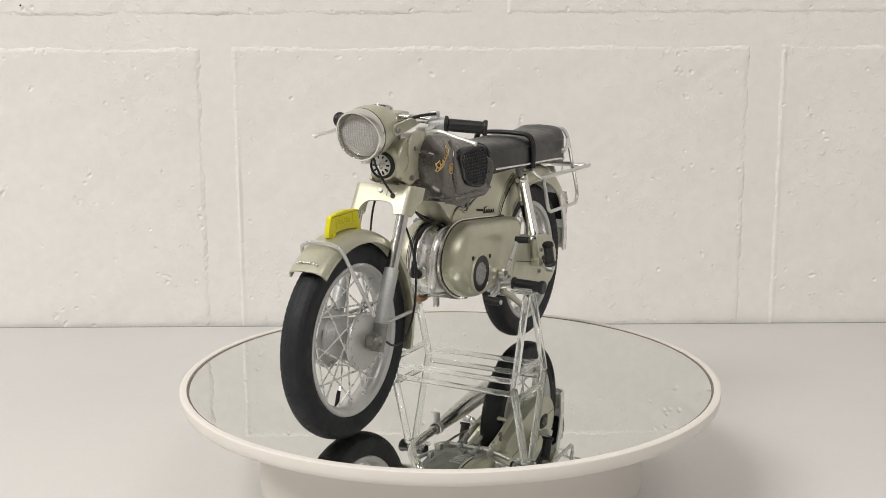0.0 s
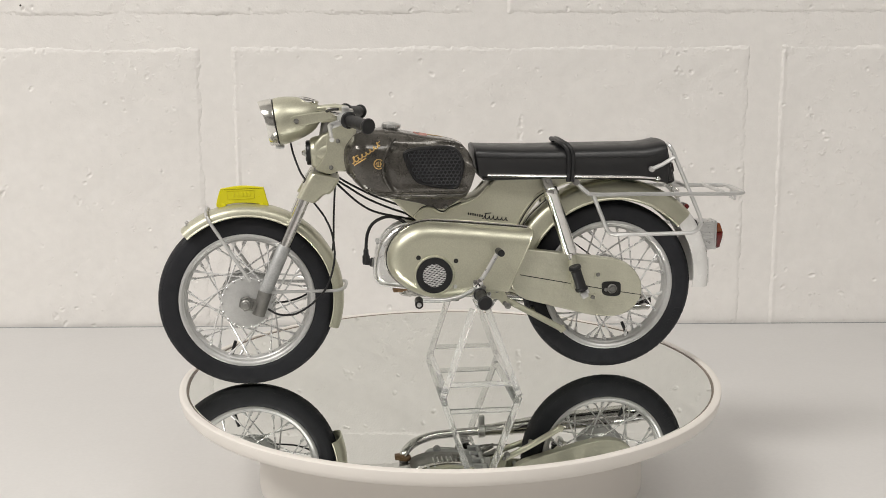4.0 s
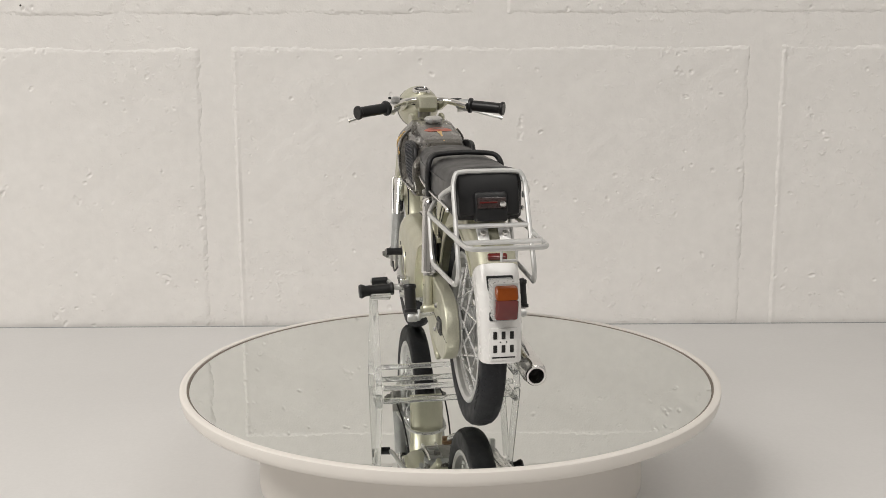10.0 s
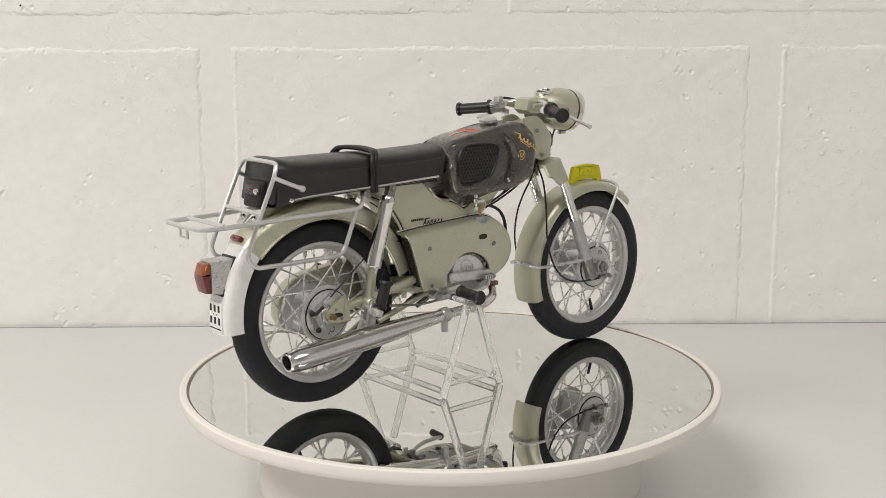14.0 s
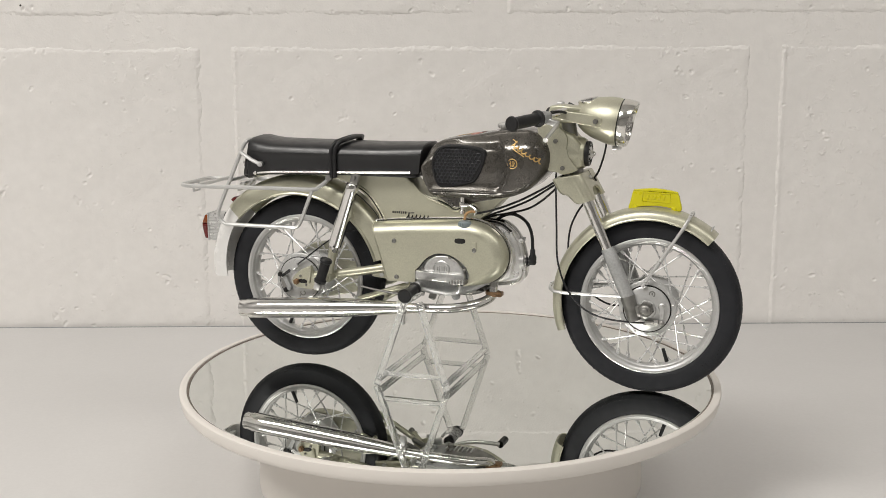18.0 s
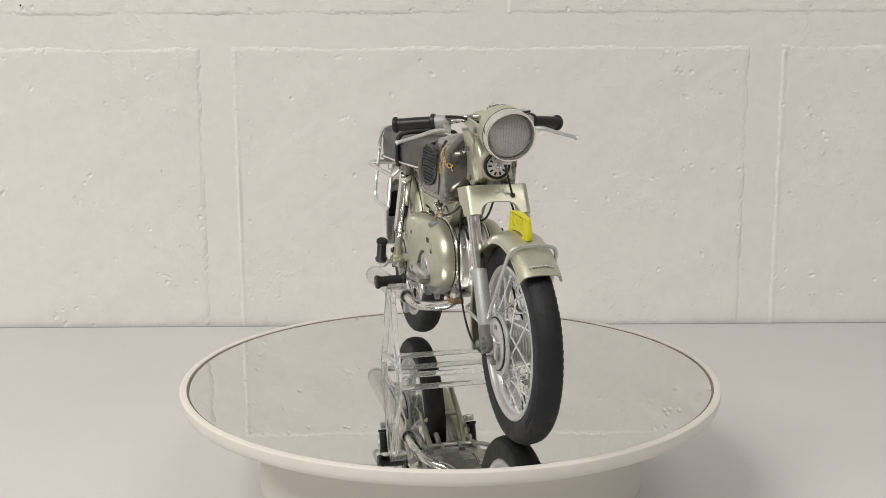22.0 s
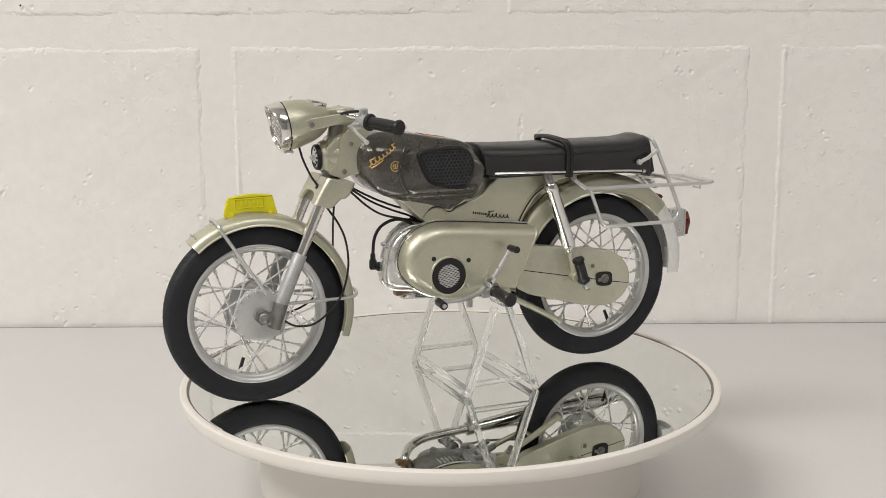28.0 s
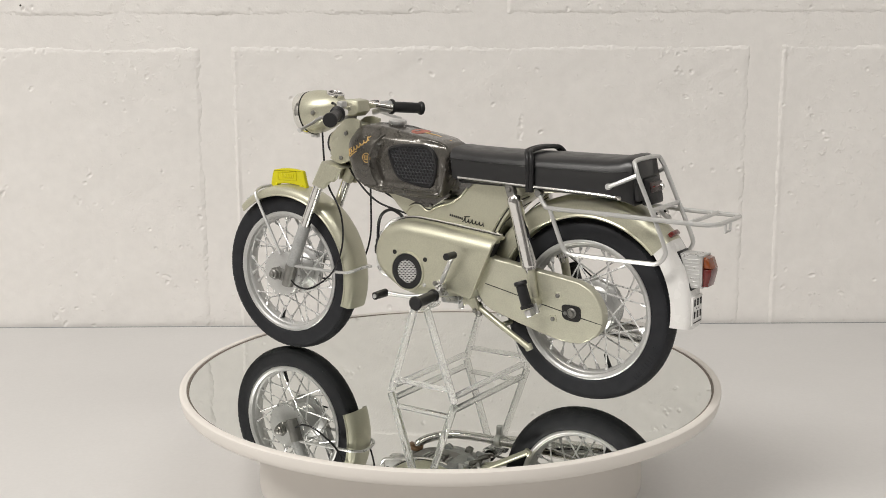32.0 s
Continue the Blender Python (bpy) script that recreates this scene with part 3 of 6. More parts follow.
def headlamp():
    bm = bmesh.new()
    rings = []
    for cx, cz, r in ((62.2, 97.0, 8.15), (60.5, 97.25, 8.35), (58.0, 97.75, 8.15), (55.5, 98.2, 7.65), (53.0, 98.6, 7.0), (50.6, 99.1, 6.1), (48.6, 99.6, 4.9), (47.1, 100.1, 3.3), (46.2, 100.4, 1.6)):
        ring = []
        for j in range(40):
            a = 2 * math.pi * j / 40
            y, z = r * math.cos(a), r * math.sin(a)
            ring.append(bm.verts.new((cx + 0.15 * z, y, cz + z)))
        rings.append(ring)
    ring_faces(bm, rings)
    lamp = part("headlamp", bm, M_PAINT, bike, "champagne headlamp with chrome rim")
    ax = V((1, 0, -0.15)).normalized()
    up = V((0.15, 0, 1)).normalized()
    c = V((62.2, 0, 97.0))
    part("gap_ring", lathe([(8.2, -0.15), (8.4, 0), (8.2, 0.2), (7.6, 0.0)], c, ax, 48, closed=True), M_DARK, lamp)
    # rim with its peak above the glass
    bm = bmesh.new()
    rings = []
    for h, r, peak in ((0.3, 8.35, 0.0), (0.8, 8.45, 0.0), (1.6, 8.4, 0.1), (2.3, 8.25, 1.0), (2.65, 8.0, 1.25), (2.65, 7.65, 1.15), (2.3, 7.4, 0.7), (1.2, 7.3, 0.2), (0.3, 7.4, 0.0)):
        ring = []
        for j in range(56):
            a = 2 * math.pi * j / 56
            lift = max(0.0, math.sin(a)) ** 1.5
            q = c + ax * (h * 1.25 + peak * 1.6 * lift) + r * (math.cos(a) * V((0, 1, 0)) + math.sin(a) * up)
            ring.append(bm.verts.new(q))
        rings.append(ring)
    ring_faces(bm, rings, loop=True)
    part("rim", bm, M_CHAMP, lamp, "chrome headlamp rim with a peak")
    part("reflector", lathe([(7.4, 0.6), (6.7, -1.0), (4.8, -2.4), (2.0, -3.0), (0, -3.1)], c + ax * 0.2, ax, 40), M_REFL, lamp, "silver reflector bowl")
    glass = lathe([(7.4, 0.8), (7.3, 1.6), (6.3, 2.6), (4.4, 3.2), (2.2, 3.6), (0, 3.7), (0, 3.2), (2.2, 3.1), (4.4, 2.7), (6.3, 2.1), (7.0, 1.2), (7.1, 0.8)], c, ax, 48)
    lens = part("lens", glass, M_LENS, lamp, "clear fluted glass")
    for k in range(13):
        y = (k - 6) * 0.85
        high = 4.6 - 0.05 * (k - 6) ** 2
        part("flute", tube([c + ax * (3.66 - 0.0275 * (y * y + z * z)) + V((0, y, 0)) + up * z for z in (high, high * 0.5, 0.6, -1.4, -3.2)], 0.12, seg=6, smooth=False), M_FLUTE, lens)
    part("clip", box(c - up * 9.0 + ax * 0.2, (3.2, 2.2, 1.4), 0.4), M_ALU, lamp, "clip under the headlamp")
    part("speedometer", lathe([(0, -0.6), (3.5, -0.6), (3.7, 0.0), (3.6, 0.5), (3.0, 0.7), (2.8, 0.4), (0, 0.4)], (50.6, 0, 104.55), (-0.24, 0, 1), 32), M_CHROME, lamp, "round speedometer in a chrome ring")
    part("dial", lathe([(0, 0.3), (2.75, 0.3), (2.7, 0.55), (0, 0.55)], (50.6, 0, 104.55), (-0.24, 0, 1), 32), M_DARK, lamp, "dark dial")
    for k, (w, dy) in enumerate(((2.6, 0.6), (3.4, -0.2), (1.8, -1.1))):
        part("dial_bar", box((50.6 - dy * 0.9 - 0.15, 0, 105.12 - dy * 0.22), (0.25, w, 0.12), 0, (0, -13.5, 0)), M_WHITE, lamp)
    for s in (-1, 1):
        part("bracket", prism([(57.0, 98.8), (56.9, 96.9), (55.4, 95.9), (50, 96.6), (43.0, 98.2), (37.4, 99.4), (37.4, 100.8), (43.5, 101.2), (50, 100.5), (55.6, 99.7)], s * 7.2, s * 8.3, 0.3), M_PAINT, lamp, "champagne headlamp bracket")
        part("bolt", bolt((55.0, s * 8.3, 97.8), 1.0, 0.9, (0, s, 0)), M_STEEL, lamp)


def bars():
    hb = part("handlebar", tube([(34.5, -15, 99.4), (38.5, -12.0, 100.2), (42.6, -7, 101.2), (43.2, 0, 101.4), (42.6, 7, 101.2), (38.5, 12.0, 100.2), (34.5, 15, 99.4)], 1.25, 12), M_CHROME, bike, "chrome handlebar with black grips")
    part("clamp_cover", prism([(49.0, 102.6), (41.0, 103.4), (37.4, 102.8), (36.8, 98.8), (39, 97.0), (46, 97.0), (49.0, 98.6)], -3.7, 3.7, 0.8, 3), M_PAINT, hb, "champagne handlebar clamp cover")
    for s in (-1, 1):
        a, b = V((36.9, 16.4 * s, 99.2 - 0.3 * s)), V((30.4, 29.0 * s, 98.0 - 0.35 * s))
        d = (b - a).normalized()
        L = (b - a).length
        part("grip", lathe([(0, 0), (2.9, 0), (3.0, 0.5), (2.9, 1.1), (2.1, 1.5), (2.15, L * 0.5), (2.1, L - 1.6), (2.6, L - 1.2), (2.75, L - 0.5), (2.5, L), (0, L)], a, d, 24), M_BLACK, hb, "black rubber grip")
        part("control", lathe([(0, -5.2), (1.5, -5.2), (1.9, -4.2), (2.3, -2.2), (2.4, -0.1), (0, -0.1)], a, d, 16), M_CAST, hb, "grey cast control housing")
        part("lever_mount", box(a - d * 2.8 + V((3.0, 0, -1.8)), (4.4, 2.6, 2.2), 0.5, (0, 18, 0)), M_ALU, hb, "lever bracket")
        part("lever", tube([a - d * 2.4 + V((4.6, 0, -2.4)), V((43.4, 18.5 * s, 97.2)), V((43.2, 24 * s, 95.6)), V((43.0, 29.4 * s, 94.2)), V((42.9, 31.2 * s, 93.6))], [0.85, 0.72, 0.64, 0.6, 0.9], 8), M_ALU, hb, "cast aluminium lever")
    bm = box((37.6, 13.0, 102.2), (2.6, 3.4, 2.4), 0.5)
    part("switch", bm, M_ALU, hb, "chrome switch block")


def tank():
    top = [(39.9, 84.0), (39.5, 87.2), (38.0, 90.3), (35.0, 92.9), (31.0, 94.2), (25, 94.1), (19, 93.3), (11, 91.8), (4, 90.7), (-1.0, 89.6), (-3.7, 88.4), (-5.6, 86.2), (-7.1, 83.2), (-7.8, 80.0)]
    bot = [(39.9, 84.0), (39.1, 80.6), (37.6, 77.6), (34.8, 74.8), (31, 72.2), (27, 70.6), (22, 69.5), (12, 69.2), (4, 69.0), (-2.8, 69.0), (-4.6, 70.0), (-6.1, 72.8), (-7.3, 76.4), (-7.8, 80.0)]

    def edge(rows, x):
        for (x0, z0), (x1, z1) in zip(rows, rows[1:]):
            if x1 <= x <= x0:
                f = (x0 - x) / (x0 - x1)
                return z0 + (z1 - z0) * f
        return rows[-1][1]

    bm = bmesh.new()
    rings = []
    xs = [39.87 - 47.6 * (0.5 - 0.5 * math.cos(math.pi * i / 90)) for i in range(91)]
    for x in xs:
        ring = []
        for y, z in tank_section(x, edge(top, x), edge(bot, x)):
            # knee panel, let in behind a crescent step
            xs_ = 25.3 - 5.2 * ((z - 81.0) / 10.5) ** 2
            sunk = max(0.0, min(1.0, (xs_ - x) / 1.0)) * max(0.0, min(1.0, (9.2 - abs(z - 80.4)) / 2.6)) * max(0.0, min(1.0, (x + 6.4) / 3.0))
            groove = 1.6 + 0.9 * max(0.0, 1 - max(0.0, xs_ - x - 1.0) / 3.2)
            y -= groove * sunk * (1 if y > 0 else -1) * min(1.0, abs(y) / 8.0)
            ring.append(bm.verts.new((x, y, z)))
        rings.append(ring)
    ring_faces(bm, rings)
    tk = part("fuel_tank", bm, M_TANK, bike, "dark brown metallic fuel tank with gold transfers", smooth=50)
    rim = [(-3.9, 80.1), (-3.2, 84.2), (-1.0, 87.3), (3.4, 88.4), (11.4, 88.0), (15.6, 87.0), (16.9, 85.0), (15.4, 79.8), (13.2, 75.8), (10.0, 74.1), (1.0, 72.6), (-2.2, 74.2)]
    core = [(-2.3, 80.4), (-1.6, 83.8), (0.6, 86.6), (4.4, 87.0), (11.2, 86.6), (14.4, 85.4), (14.6, 84.2), (13.4, 80.0), (11.2, 76.4), (8.8, 75.5), (0.6, 74.2), (-1.2, 75.6)]
    for s in (-1, 1):
        y = 10.35 * s
        longer = 1.3 if s > 0 else 0.0
        grille = smooth_outline([(x + longer * max(0.0, x - 8.0) / 9.0, z) for x, z in rim], 3)
        pad = part("knee_pad", prism(grille, y - 0.4 * s, y + 0.9 * s, 0.5), M_BLACK, tk, "black honeycomb rubber knee pad")
        ins = smooth_outline([(x + longer * max(0.0, x - 8.0) / 9.0, z) for x, z in core], 3)
        part("pad_rim", tube([(x, y + 0.9 * s, z) for x, z in inset(grille, 0.7)], 0.55, 6, per=1, loop=True), M_BLACK, pad, "raised rim of the pad")
        # honeycomb ribs
        bm = bmesh.new()
        for row in range(11):
            for col in range(14):
                x = -2.0 + col * 1.46 + (0.73 if row % 2 else 0)
                z = 75.2 + row * 1.2
                if inside((x, z), ins):
                    ring_ = [(x + 0.86 * math.cos(k * math.pi / 3 + math.pi / 6), y + 1.05 * s, z + 0.80 * math.sin(k * math.pi / 3 + math.pi / 6)) for k in range(6)]
                    tube(ring_, 0.24, 5, smooth=False, loop=True, bm=bm)
        tagged(part("honeycomb", bm, M_PAD, pad, "raised honeycomb ribs"), kind="stuff")
        # gold transfer: slanted strokes and a ring
        yy = lambda x, z: s * tank_half(x, z, edge, top, bot)
        lean = (0.25, 0.95) if s > 0 else (0.45, 0.88)
        strokes, under = [], []
        for k in range(73):
            u = k / 72
            x, z = (35.8 - 9.6 * u, 82.4 + 6.2 * u) if s > 0 else (26.2 + 10.2 * u, 88.6 - 6.2 * u)
            high = (1.15 + 1.5 * math.exp(-(u / 0.11) ** 2) + 0.9 * math.exp(-((u - 0.3) / 0.05) ** 2) + 0.6 * math.exp(-((u - 0.95) / 0.06) ** 2)) * (0.5 - 0.5 * math.cos(u * 44.0))
            strokes.append((x + lean[0] * high - s * 0.42 * math.sin(u * 44.0), z + lean[1] * high))
            under.append((x, z - 0.75))
        for rad, sink, mat_, word in ((0.46, 0.3, M_DARK, "script_shadow"), (0.32, 0.0, M_GOLD, "script")):
            part(word, tube([(x, yy(x, z) - sink * s, z) for x, z in strokes], rad, 5, smooth=False), mat_, tk)
            part(word, tube([(x, yy(x, z) - sink * s, z) for x, z in under[4:40:6]], rad * 0.7, 5, smooth=False), mat_, tk)
        for k0, k1, up_ in ((0, 14, 2.2), (62, 72, 1.6)):
            part("script_cross", tube([(under[k][0], yy(under[k][0], under[k][1] + up_ + 0.6), under[k][1] + up_ + 0.6) for k in (k0, (k0 + k1) // 2, k1)], 0.2, 5, smooth=False), M_GOLD, tk)
        part("badge_ring", tube([(26.8 + 1.7 * math.cos(a), yy(26.8, 82.3), 82.3 + 1.7 * math.sin(a)) for a in (k * math.pi / 8 for k in range(16))], 0.20, 5, smooth=False, loop=True), M_GOLD, tk)
        for dx in (-0.6, 0.0, 0.6):
            part("badge_bar", box((26.8 + dx, yy(26.8, 82.3), 82.3), (0.26, 0.35, 1.9), 0.05), M_GOLD, tk)
        part("lower_seam", tube([(x, s * (tank_half(x, 71.9, edge, top, bot) + 0.05), 71.9) for x in (29.0, 26.0, 20.0, 12.0, 4.0, -2.0, -4.4)], 0.38, 6), M_TANK, tk, "pressed seam low on the tank side")
        for dx, dz, tilt in ((-0.75, 0.35, 30), (0.75, 0.35, -30), (0.0, -0.7, 90)):
            part("badge_bar", box((26.8 + dx, yy(26.8, 82.3), 82.3 + dz), (0.28, 0.35, 1.2), 0.05, (0, tilt, 0)), M_GOLD, tk)
        part("crescent_trim", tube([(25.5 - 5.2 * ((z - 81.0) / 10.5) ** 2, s * (tank_half(24, z, edge, top, bot) - 0.05), z) for z in (72.9, 76, 80, 84, 88, 91)], 0.42, 6), M_TANK, tk)
    cap = part("filler_cap", lathe([(0, -1.0), (2.4, -1.0), (2.6, -0.4), (3.2, -0.2), (3.3, 0.9), (2.9, 1.4), (1.5, 1.7), (0, 1.75)], (21.4, 0, 94.3), (-0.12, 0, 1), 32), M_ALU, tk, "knurled aluminium filler cap")
    for k in range(24):
        a = 2 * math.pi * k / 24
        part("knurl", box((21.4 + 3.28 * math.cos(a), 3.28 * math.sin(a), 94.65), (0.35, 0.35, 1.0), 0.0, (0, 0, math.degrees(a))), M_ALU, cap)
    em = smooth_outline([(13.4, 0.0), (12.9, 3.4), (10.8, 5.2), (8.9, 3.8), (8.6, 1.0), (8.6, -1.0), (8.9, -3.8), (10.8, -5.2), (12.9, -3.4)], 3)
    lift = lambda x: edge(top, x) + 0.04
    for word, line, mat_, high in (("top_emblem", em, M_EMBLEM, 0.10), ("emblem_eye", [(11.9 + 0.5 * math.cos(k * math.pi / 8), 2.4 * math.sin(k * math.pi / 8)) for k in range(16)], M_TANK, 0.13),
                                   ("emblem_tail", [(8.8, 0.9), (4.0, 0.35), (-2.6, 0.2), (-2.6, -0.2), (4.0, -0.35), (8.8, -0.9)], M_GOLD, 0.08)):
        bm = bmesh.new()
        f = bm.faces.new([bm.verts.new((x, y, lift(x) - 0.012 * y * y)) for x, y in line])
        g = bmesh.ops.extrude_face_region(bm, geom=[f])
        bmesh.ops.translate(bm, vec=(0, 0, high), verts=[v_ for v_ in g["geom"] if isinstance(v_, bmesh.types.BMVert)])
        part(word, bm, mat_, tk, "faded red transfer on the tank top" if word == "top_emblem" else "")
    bm = prism(smooth_outline([(20.0, 69.0), (12.0, 67.0), (7.4, 65.4), (3.6, 64.7), (0.4, 66.0), (-3.0, 68.2), (-5.4, 69.6), (-3, 72), (16, 72)], 3), -6.1, 6.1, 0.4)
    lip = part("tank_lug", bm, M_TANK, tk, "mounting lug under the tank")
    for s in (-1, 1):
        part("bolt", bolt((2.4, 6.1 * s, 65.6), 0.7, 0.6, (0, s, 0)), M_STEEL, lip)


def inside(p, poly):
    hit = False
    for (x0, z0), (x1, z1) in zip(poly, poly[1:] + poly[:1]):
        if (z0 > p[1]) != (z1 > p[1]) and p[0] < (x1 - x0) * (p[1] - z0) / (z1 - z0) + x0:
            hit = not hit
    return hit


def tank_section(x, zt, zb):
    """Outline of the tank across, at x: a flat top panel, slanting shoulders, upright sides; round at the nose."""
    front = max(0.0, min(1.0, (39.9 - x) / 9.0))
    rear = max(0.0, min(1.0, (x + 7.8) / 3.0))
    w = 12.7 * (1 - (1 - front) ** 2.6) ** 0.5 * (0.90 + 0.10 * (1 - (1 - rear) ** 2) ** 0.5)
    hh = max(zt - zb, 0.3)
    half = [(0.0, 1.0), (0.30, 0.995), (0.52, 0.985), (0.575, 0.965), (0.62, 0.93), (0.80, 0.83), (0.90, 0.765), (0.96, 0.70), (0.985, 0.62), (1.0, 0.5),
            (1.0, 0.36), (0.985, 0.2), (0.96, 0.1), (0.90, 0.035), (0.82, 0.0), (0.4, 0.0)]
    loop = half + [(0.0, 0.0)] + [(-y, z) for y, z in reversed(half[1:])]
    out = []
    for y, z in loop:
        a = math.atan2(z - 0.5, y * 0.5)
        c, s = math.cos(a), math.sin(a)
        ry, rz = abs(c) ** 0.8 * (1 if c > 0 else -1), 0.5 + 0.5 * abs(s) ** 0.8 * (1 if s > 0 else -1)
        k = min(1.0, front * 1.25)
        out.append((w * (ry + (y - ry) * k), zb + hh * (rz + (z - rz) * k)))
    fine = []
    for (y0, z0), (y1, z1) in zip(out, out[1:] + out[:1]):
        fine += [(y0, z0), ((2 * y0 + y1) / 3, (2 * z0 + z1) / 3), ((y0 + 2 * y1) / 3, (z0 + 2 * z1) / 3)]
    return fine


def tank_half(x, z, edge, top, bot):
    """Half width of the tank at x and z."""
    rows = [q for q in tank_section(x, edge(top, x), edge(bot, x)) if q[0] >= 0]
    for (y0, z0), (y1, z1) in zip(rows, rows[1:]):
        if min(z0, z1) <= z <= max(z0, z1) and abs(z1 - z0) > 1e-6:
            return y0 + (y1 - y0) * (z - z0) / (z1 - z0)
    return rows[0][0]


def seat():
    bm = bmesh.new()
    rings = []
    rows = [(-8.5, 87.8, 77.6, 9.3), (-8.9, 88.1, 77.0, 9.9), (-10.0, 87.9, 76.6, 10.0), (-14, 87.7, 76.4, 10.3), (-24, 87.4, 76.2, 11.2), (-36, 87.4, 75.8, 11.7), (-50, 87.5, 75.4, 11.8),
            (-62, 87.5, 75.0, 11.6), (-70, 87.6, 74.6, 11.4), (-74, 88.1, 74.2, 11.2), (-77, 88.8, 73.6, 10.8), (-78.6, 88.4, 73.0, 10.4), (-79.4, 84.0, 72.6, 9.4)]
    for x, zt, zb, w in rows:
        ring = []
        half = []
        for y, z in ((0, 0.10), (0.55, 0.06), (0.80, -0.01), (0.91, -0.09), (0.965, -0.18), (0.995, -0.27), (1.005, -0.30), (0.995, -0.34), (1.01, -0.6), (0.99, -0.97), (0.93, -1.0), (0.4, -1.0)):
            half.append((y * w, zt - 0.9 + z * (zt - zb - 0.9 if z < 0 else 9.0)))
        full = half + [(-y, z) for y, z in reversed(half[1:])]
        for y, z in full:
            ring.append(bm.verts.new((x + max(0.0, 1 + (x + 7.9) / 4.0) * 0.16 * (z - 82.0), y, z)))
        rings.append(ring)
    ring_faces(bm, rings)
    st = part("seat", bm, M_VINYL, bike, "long black vinyl bench seat with piping")
    for s in (-1, 1):
        part("piping", tube([(x, s * (w * 1.0 + 0.1), zt - 0.9 - 0.285 * (zt - zb - 0.9)) for x, zt, zb, w in rows[1:11]], 0.22, 6), M_VINYL, st, "welted seam")
        part("trim_strip", tube([(x, s * (w + 0.35), zb + 1.1) for x, zt, zb, w in [(-12.4, 88.0, 76.4, 10.2)] + rows[3:10]], 0.45, 8), M_SATIN, st, "chrome trim strip")
        part("strip_end", lathe([(0, -0.4), (0.75, -0.3), (0.85, 0.2), (0.5, 0.7), (0, 0.8)], (-75.0, s * 11.6, 75.2), (-0.3, s, 0), 12), M_CHROME, st)
    cord = [(-42.2, -12.2, 74.8), (-42.4, -12.5, 80), (-42.2, -12.2, 85.0), (-41.0, -10.9, 87.6), (-39.9, -8.0, 88.4), (-39.6, 0, 88.8)]
    cord += [(x, -y, z) for x, y, z in reversed(cord[:-1])]
    strap = part("strap", tube([(x - 0.72, y, z) for x, y, z in cord], 0.82, 10), M_BLACK, bike, "black double-corded grab strap over the seat")
    part("second_cord", tube([(x + 0.72, y, z) for x, y, z in cord], 0.82, 10), M_BLACK, strap)
    part("seat_base", box((-44, 0, 76.2), (66, 17, 2.0), 0.6), M_BLACK, bike, "black seat pan")
    tb = part("tool_box", box((-80.9, -0.4, 76.7), (4.0, 10.4, 9.2), 1.2, (0, 12, 0)), M_BLACK, bike, "black tool box behind the seat")
    part("recess", box((-79.2, 0, 80.4), (2.0, 19.0, 13.0), 0.8, (0, 12, 0)), M_VINYL, bike, "black rear panel of the seat")
    part("emblem_plate", box((-82.7, -0.4, 78.2), (0.8, 8.8, 3.4), 0.3, (0, 12, 0)), M_PLATE, tb, "worn dark red emblem plate")
    part("emblem_bar", box((-83.02, 0.6, 78.4), (0.4, 5.2, 0.5), 0.1, (0, 12, 0)), M_RED, tb)
    part("lock", lathe([(0, 0), (1.0, 0), (1.0, 0.9), (0.6, 1.2), (0, 1.2)], (-82.9, -3.6, 78.1), (-1, 0, -0.2), 16), M_CHROME, tb, "round chrome lock")


